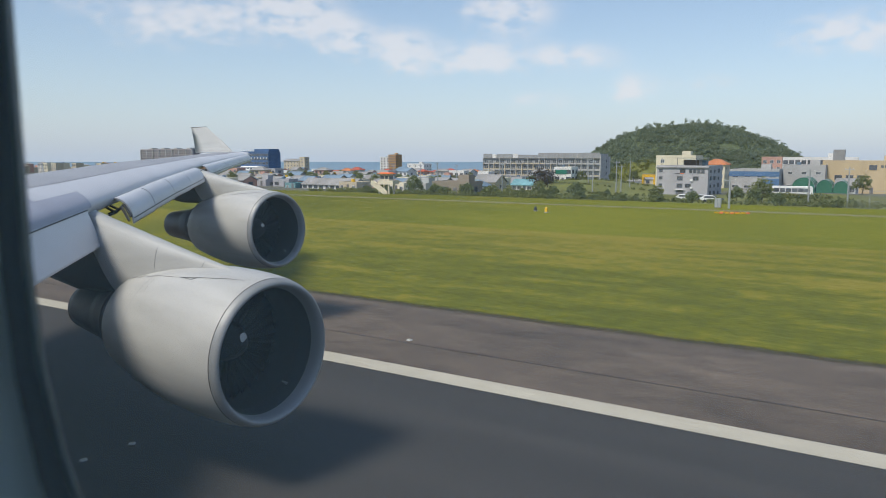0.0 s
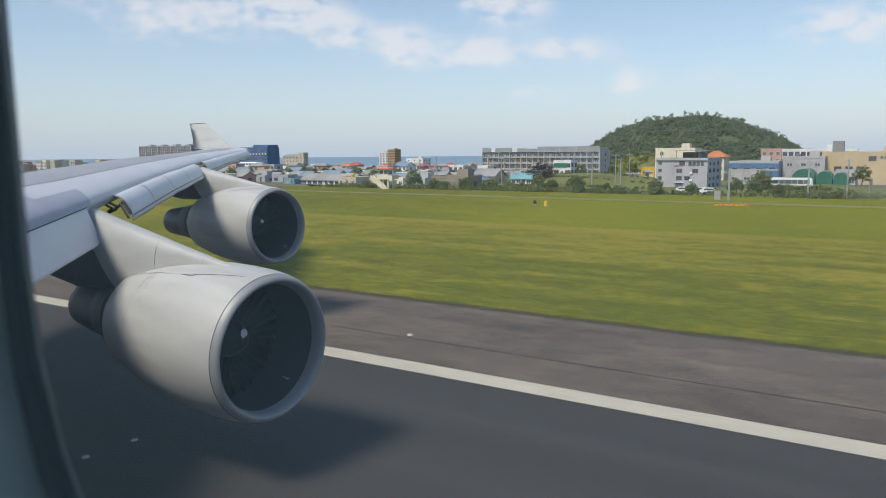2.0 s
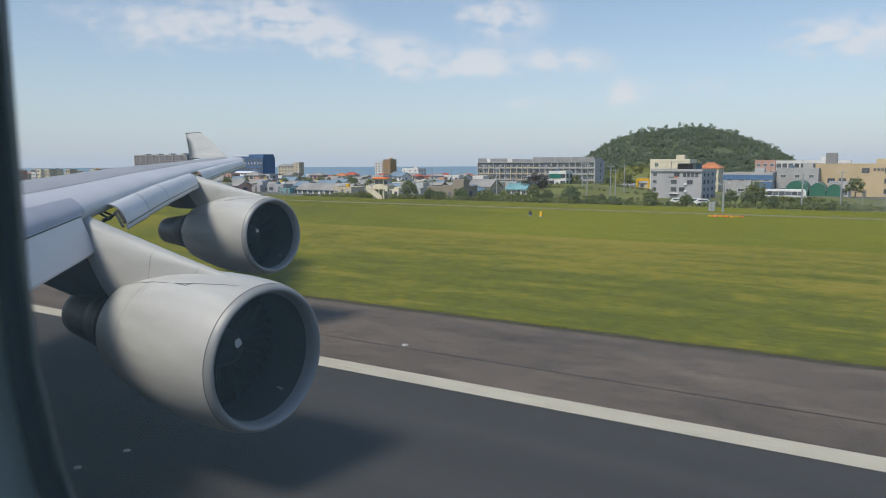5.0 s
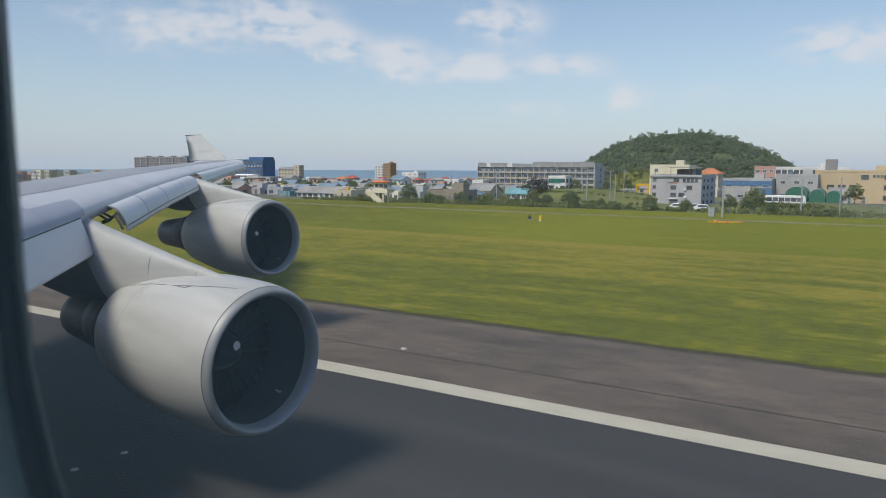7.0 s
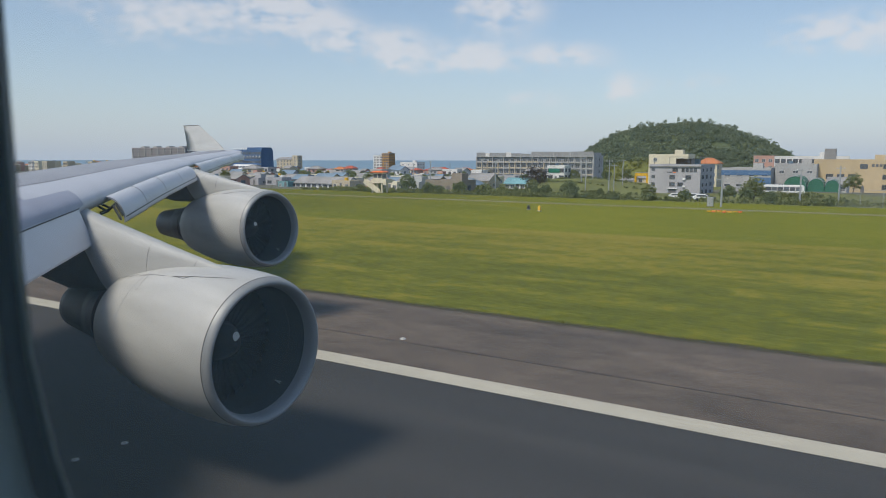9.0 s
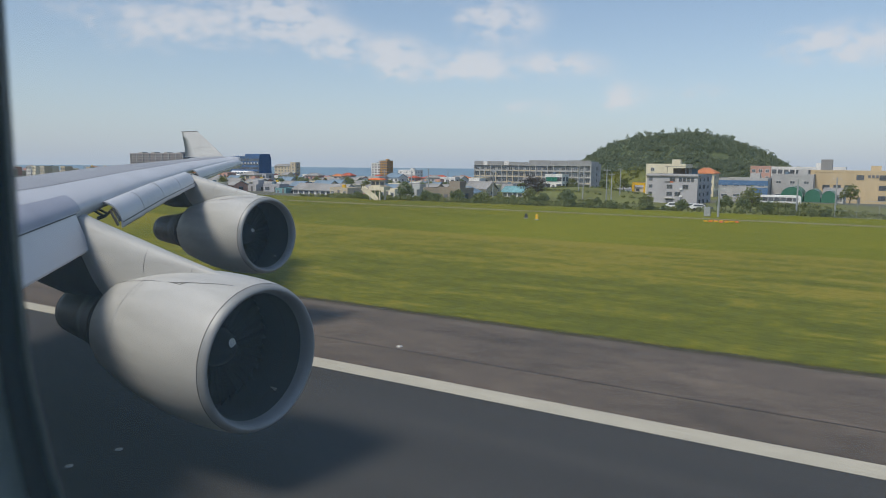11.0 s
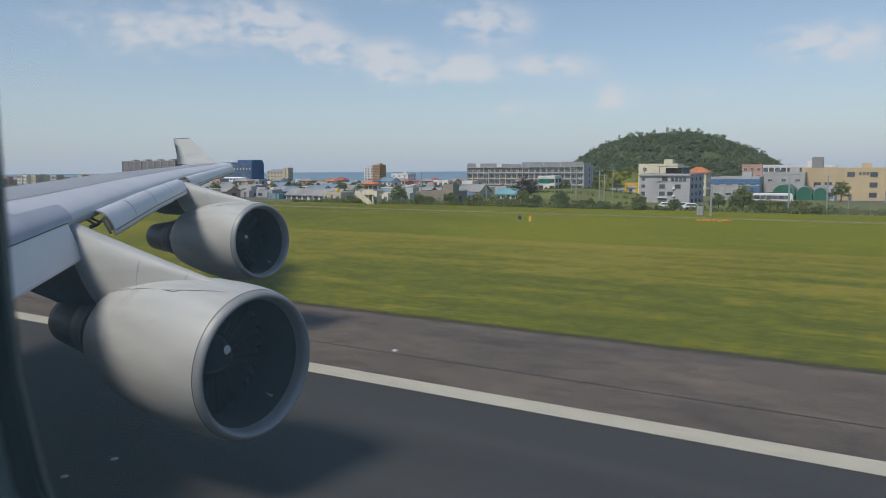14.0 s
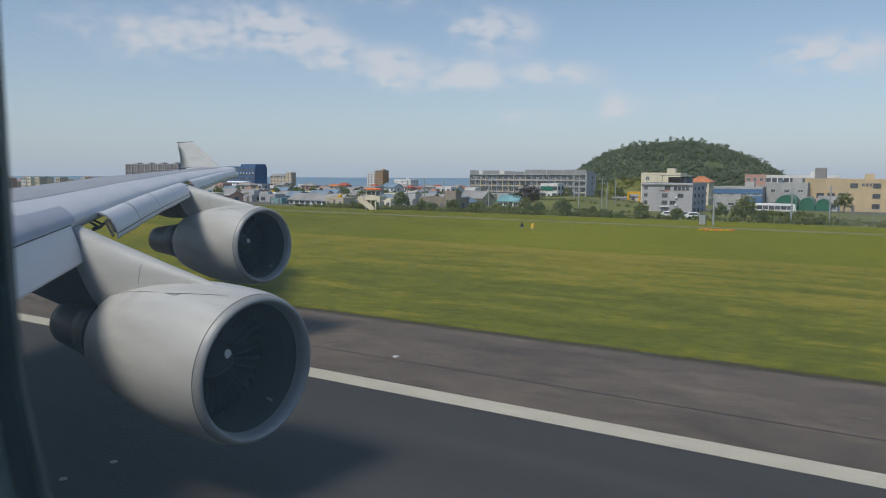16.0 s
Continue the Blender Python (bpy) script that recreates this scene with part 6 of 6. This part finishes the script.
# ---- fence ----
def build_fence():
    t = thing("perimeter_fence", "tall grey wire mesh perimeter fence on posts", "fence", (0, 0, 0))
    y = 127.0
    z = land(0, y)
    bm = bmesh.new()
    tube(bm, (0, 0, -0.4), (0, 0, 2.4), 0.035, 6)
    tube(bm, (0, 0, 2.4), (0, -0.35, 2.8), 0.035, 5)
    tube(bm, (0, 0, 2.4), (0, 0.35, 2.8), 0.035, 5)
    me = mesh_of("post", bm, M["metal"])
    for i in range(140):
        part("post", me, None, t, at=(-3 + 3.0 * i, y, z))
    bm = bmesh.new()
    for h in (0.1, 1.2, 2.35):
        box(bm, -3, 414, y - 0.012, y + 0.012, z + h - 0.012, z + h + 0.012)
    for dy in (-0.34, 0.34):
        box(bm, -3, 414, y + dy - 0.015, y + dy + 0.015, z + 2.76, z + 2.79)
    part("wire", bm, M["metal"], t)
    vs, fs = [], []
    w = 0.008
    for i in range(int(417 / 0.30)):
        x = -3 + 0.30 * i
        for s in (2.3, -2.3):
            xa, xb = (x, x + 2.3) if s > 0 else (x + 2.3, x)
            k = len(vs)
            vs += [(xa - w, y, z + 0.05), (xa + w, y, z + 0.05), (xb + w, y, z + 2.35), (xb - w, y, z + 2.35)]
            fs.append((k, k + 1, k + 2, k + 3))
    m2 = bpy.data.meshes.new("wire_mesh")
    m2.from_pydata(vs, [], fs)
    m2.materials.append(M["metal"])
    ob = part("wire_mesh", m2, None, t)
    tagged(ob, kind="stuff")


build_fence()


# ---- plants ----
def leaf_cloud(rng, centres, radii, per, size, flat=0.8):
    """Leaf quads scattered in and over ellipsoid clumps."""
    vs, fs = [], []
    for c, r in zip(centres, radii):
        n = per
        d = rng.normal(size=(n, 3))
        d /= np.linalg.norm(d, axis=1)[:, None]
        p = c + d * r * (0.55 + 0.5 * rng.random((n, 1))) * np.array((1, 1, flat))
        u = rng.normal(size=(n, 3))
        u -= 0.35 * d * (u * d).sum(1)[:, None]
        u /= np.linalg.norm(u, axis=1)[:, None]
        w = np.cross(u, rng.normal(size=(n, 3)))
        w /= np.linalg.norm(w, axis=1)[:, None]
        s = size * (0.6 + 0.8 * rng.random((n, 1)))
        quad = np.stack((p - u * s, p + w * s * 0.6, p + u * s, p - w * s * 0.6), 1).reshape(-1, 3)
        k = len(vs)
        vs.extend(map(tuple, quad))
        fs.extend((k + 4 * i, k + 4 * i + 1, k + 4 * i + 2, k + 4 * i + 3) for i in range(n))
    return vs, fs


def leaf_mesh(name, vs, fs, ma):
    me = bpy.data.meshes.new(name)
    me.from_pydata(vs, [], fs)
    me.materials.append(ma)
    return me


def tree(seed, h, spread, ma, words, at, name="tree", clumps=16, per=34, size=0.32, low=0.35):
    rng = np.random.default_rng(seed)
    t = thing(name, words, "tree" if name == "tree" else "shrub", at, 0)
    bm = bmesh.new()
    top = Vector((rng.normal() * 0.15, rng.normal() * 0.15, h * 0.62))
    tube(bm, (0, 0, -0.5), top, h * 0.03 + 0.03, 7, h * 0.014)
    cs, rs = [], []
    for i in range(clumps):
        a = i * 2.4 + rng.random() * 0.8
        k = low + (1 - low) * (i + 0.5) / clumps
        rr = spread * math.sin(math.pi * min(1, 0.25 + 0.68 * (k - low) / (1 - low))) * (0.45 + 0.6 * rng.random())
        c = np.array((math.cos(a) * rr, math.sin(a) * rr, h * k * (0.92 + 0.1 * rng.random())))
        cs.append(c)
        rs.append(spread * (0.28 + 0.22 * rng.random()))
        if i % 2 == 0:
            tube(bm, top * (0.5 + 0.4 * rng.random()), c * 0.92, h * 0.012, 5, h * 0.005)
    part("trunk", bm, M["bark"], t)
    part("crown", leaf_mesh("crown", *leaf_cloud(rng, cs, rs, per, size), ma), None, t)
    return t


rnd = random.Random(8)
kinds = [tree(1, 4.2, 2.1, M["leaf"], "dense dark green roadside tree", (-100, 150, land(0, 150))),
         tree(2, 3.4, 2.2, M["leaf"], "rounded green roadside tree", (-60, 160, land(0, 160))),
         tree(3, 5.0, 2.4, M["brush"], "tall light green roadside tree", (-20, 165, land(0, 165))),
         tree(4, 2.2, 1.9, M["brush"], "low spreading green shrub", (-70, 135, land(0, 135)), "shrub", 12, 34, 0.26, 0.15),
         tree(5, 1.7, 1.5, M["leaf"], "low dark green shrub", (-50, 134, land(0, 134)), "shrub", 12, 34, 0.22, 0.15)]
tree(6, 6.8, 3.9, M["dry"], "bare brown twiggy tree", (-86.3, 200, land(-86.3, 200)), "tree", 30, 60, 0.22)
spots = []
for i in range(150):
    y = 131 + 55 * rnd.random() ** 1.5
    x = rnd.uniform(-112, 420) if i > 60 else rnd.uniform(-112, 5)
    if -24 < x < -10 and y > 176 or (-97 < x < -80 and 140 < y < 160) or (-60 < x < -36 and y > 150 and rnd.random() < 0.8):
        continue
    if x > -45 and rnd.random() < 0.45:
        continue
    k = rnd.choice((0, 1, 2, 3, 3, 4, 4)) if y > 138 else rnd.choice((3, 4, 4, 1))
    s = rnd.uniform(0.4, 0.75)
    copy_thing(kinds[k], pose(x, y, land(x, y), 0, 0, rnd.uniform(0, 360))).scale = (s, s, s)
for i in range(130):
    y = rnd.uniform(215, 460)
    x = rnd.uniform(-1.15 * y, -0.3 * y) if i < 85 else rnd.uniform(-0.3 * y, 380)
    copy_thing(kinds[rnd.choice((0, 1, 2))], pose(x, y, land(x, y), 0, 0, rnd.uniform(0, 360)))


def scrub_belt():
    rng = np.random.default_rng(4)
    cs, rs = [], []
    for i in range(2500):
        x = rng.uniform(-118, 420) if i > 1400 else rng.uniform(-118, 40)
        y = 129.5 + (68 if x > -30 else 55) * rng.random() ** 1.2
        if -52 < x < -24 and y > 150 or -24 < x < -10 and y > 197:
            continue
        if x > -48 and rng.random() < 0.5:
            continue
        r = rng.uniform(0.35, 0.85) * (0.75 + 0.5 * (noise.noise((x * 0.06, y * 0.06, 2)) + 0.5))
        cs.append(np.array((x, y, land(x, y) + r * 0.5)))
        rs.append(r)
    # hedge rows across the terraced field below the long block
    for y0 in (176, 205, 232, 258):
        for i in range(75):
            x = -118 + 62 * rng.random()
            if noise.noise((x * 0.09, y0 * 0.5, 1)) < -0.18:
                continue
            y, r = y0 + rng.normal() * 0.8 + 3 * noise.noise((x * 0.05, y0, 4)), rng.uniform(0.35, 0.75)
            cs.append(np.array((x, y, land(x, y) + r * 0.5)))
            rs.append(r)
    for i in range(60):
        x, y, r = rng.uniform(-25, -8), rng.uniform(198.5, 200.5), rng.uniform(0.7, 1.2)
        cs.append(np.array((x, y, land(x, y) + r * 0.6)))
        rs.append(r)
    ob = new("scrub", leaf_mesh("scrub", *leaf_cloud(rng, cs, rs, 26, 0.24), M["brush"]))
    tagged(ob, "tangled green scrub beyond the perimeter track", "scrub", kind="stuff")


scrub_belt()


def hill_wood():
    rng = np.random.default_rng(9)
    cs, rs = [], []
    tv, tf = [], []
    for i in range(6200):
        a, k = rng.uniform(0, 2 * math.pi), math.sqrt(rng.random())
        x, y = -110 + 119 * k * math.cos(a), 540 + 98 * k * math.sin(a)
        if y > 575 and rng.random() < 0.7:
            continue
        if noise.noise((x * 0.035, y * 0.035, 5)) > 0.55 or math.hypot((x + 138) / 24.0, (y - 455) / 26.0) < 1:
            continue
        z = land(x, y)
        h = rng.uniform(1.6, 4.0) * (2.1 if rng.random() < 0.12 else 1)
        n = 3 if h > 2.6 else 2
        for j in range(n):
            cs.append(np.array((x + rng.normal() * 0.7, y + rng.normal() * 0.7, z + h * (0.45 + 0.35 * j / n))))
            rs.append(rng.uniform(0.8, 1.5))
    ob = new("hill_wood", leaf_mesh("hill_wood", *leaf_cloud(rng, cs, rs, 16, 0.5), M["pine"]))
    tagged(ob, "mixed pine wood covering the low hill", "wood", kind="stuff")


hill_wood()


def foot_bushes():
    """Yellow-green bushes on the open foot of the hill."""
    rng = np.random.default_rng(12)
    cs, rs = [], []
    for i in range(420):
        a, k = rng.uniform(0, 2 * math.pi), math.sqrt(rng.random())
        x, y = -138 + 27 * k * math.cos(a), 455 + 28 * k * math.sin(a)
        if noise.noise((x * 0.08, y * 0.08, 3)) < -0.15:
            continue
        r = rng.uniform(0.8, 1.9)
        cs.append(np.array((x, y, land(x, y) + r * 0.6)))
        rs.append(r)
    ob = new("hill_bushes", leaf_mesh("hill_bushes", *leaf_cloud(rng, cs, rs, 40, 0.4), M["young"]))
    tagged(ob, "yellow-green bushes on the open hill foot", "bushes", kind="stuff")


foot_bushes()


def grass_tufts():
    """Uneven blades along the shoulder and thinning out over the mown strip."""
    rng = np.random.default_rng(3)
    vs, fs = [], []
    n = 20000
    u = rng.random(n)
    ys = 23.12 + 0.5 * u * u
    xs = rng.uniform(-60, 6, n)
    hs = rng.uniform(0.012, 0.040, n) * (1.1 - 0.6 * u)
    an = rng.uniform(0, math.pi, n)
    for x, y, h, a in zip(xs, ys, hs, an):
        z = land(0, y) - 0.01 if y > 23 else 0.0
        c, s = math.cos(a) * h * 0.7, math.sin(a) * h * 0.7
        k = len(vs)
        vs += [(x - c, y - s, z), (x + c, y + s, z), (x + c * 0.6 + 0.04 * rng.normal(), y + s * 0.6 + 0.04 * rng.normal(), z + h)]
        fs.append((k, k + 1, k + 2))
    ob = new("grass_tufts", leaf_mesh("grass_tufts", vs, fs, M["blade"]))
    tagged(ob, "uneven grass blades along the runway shoulder edge", "grass", kind="stuff")


grass_tufts()
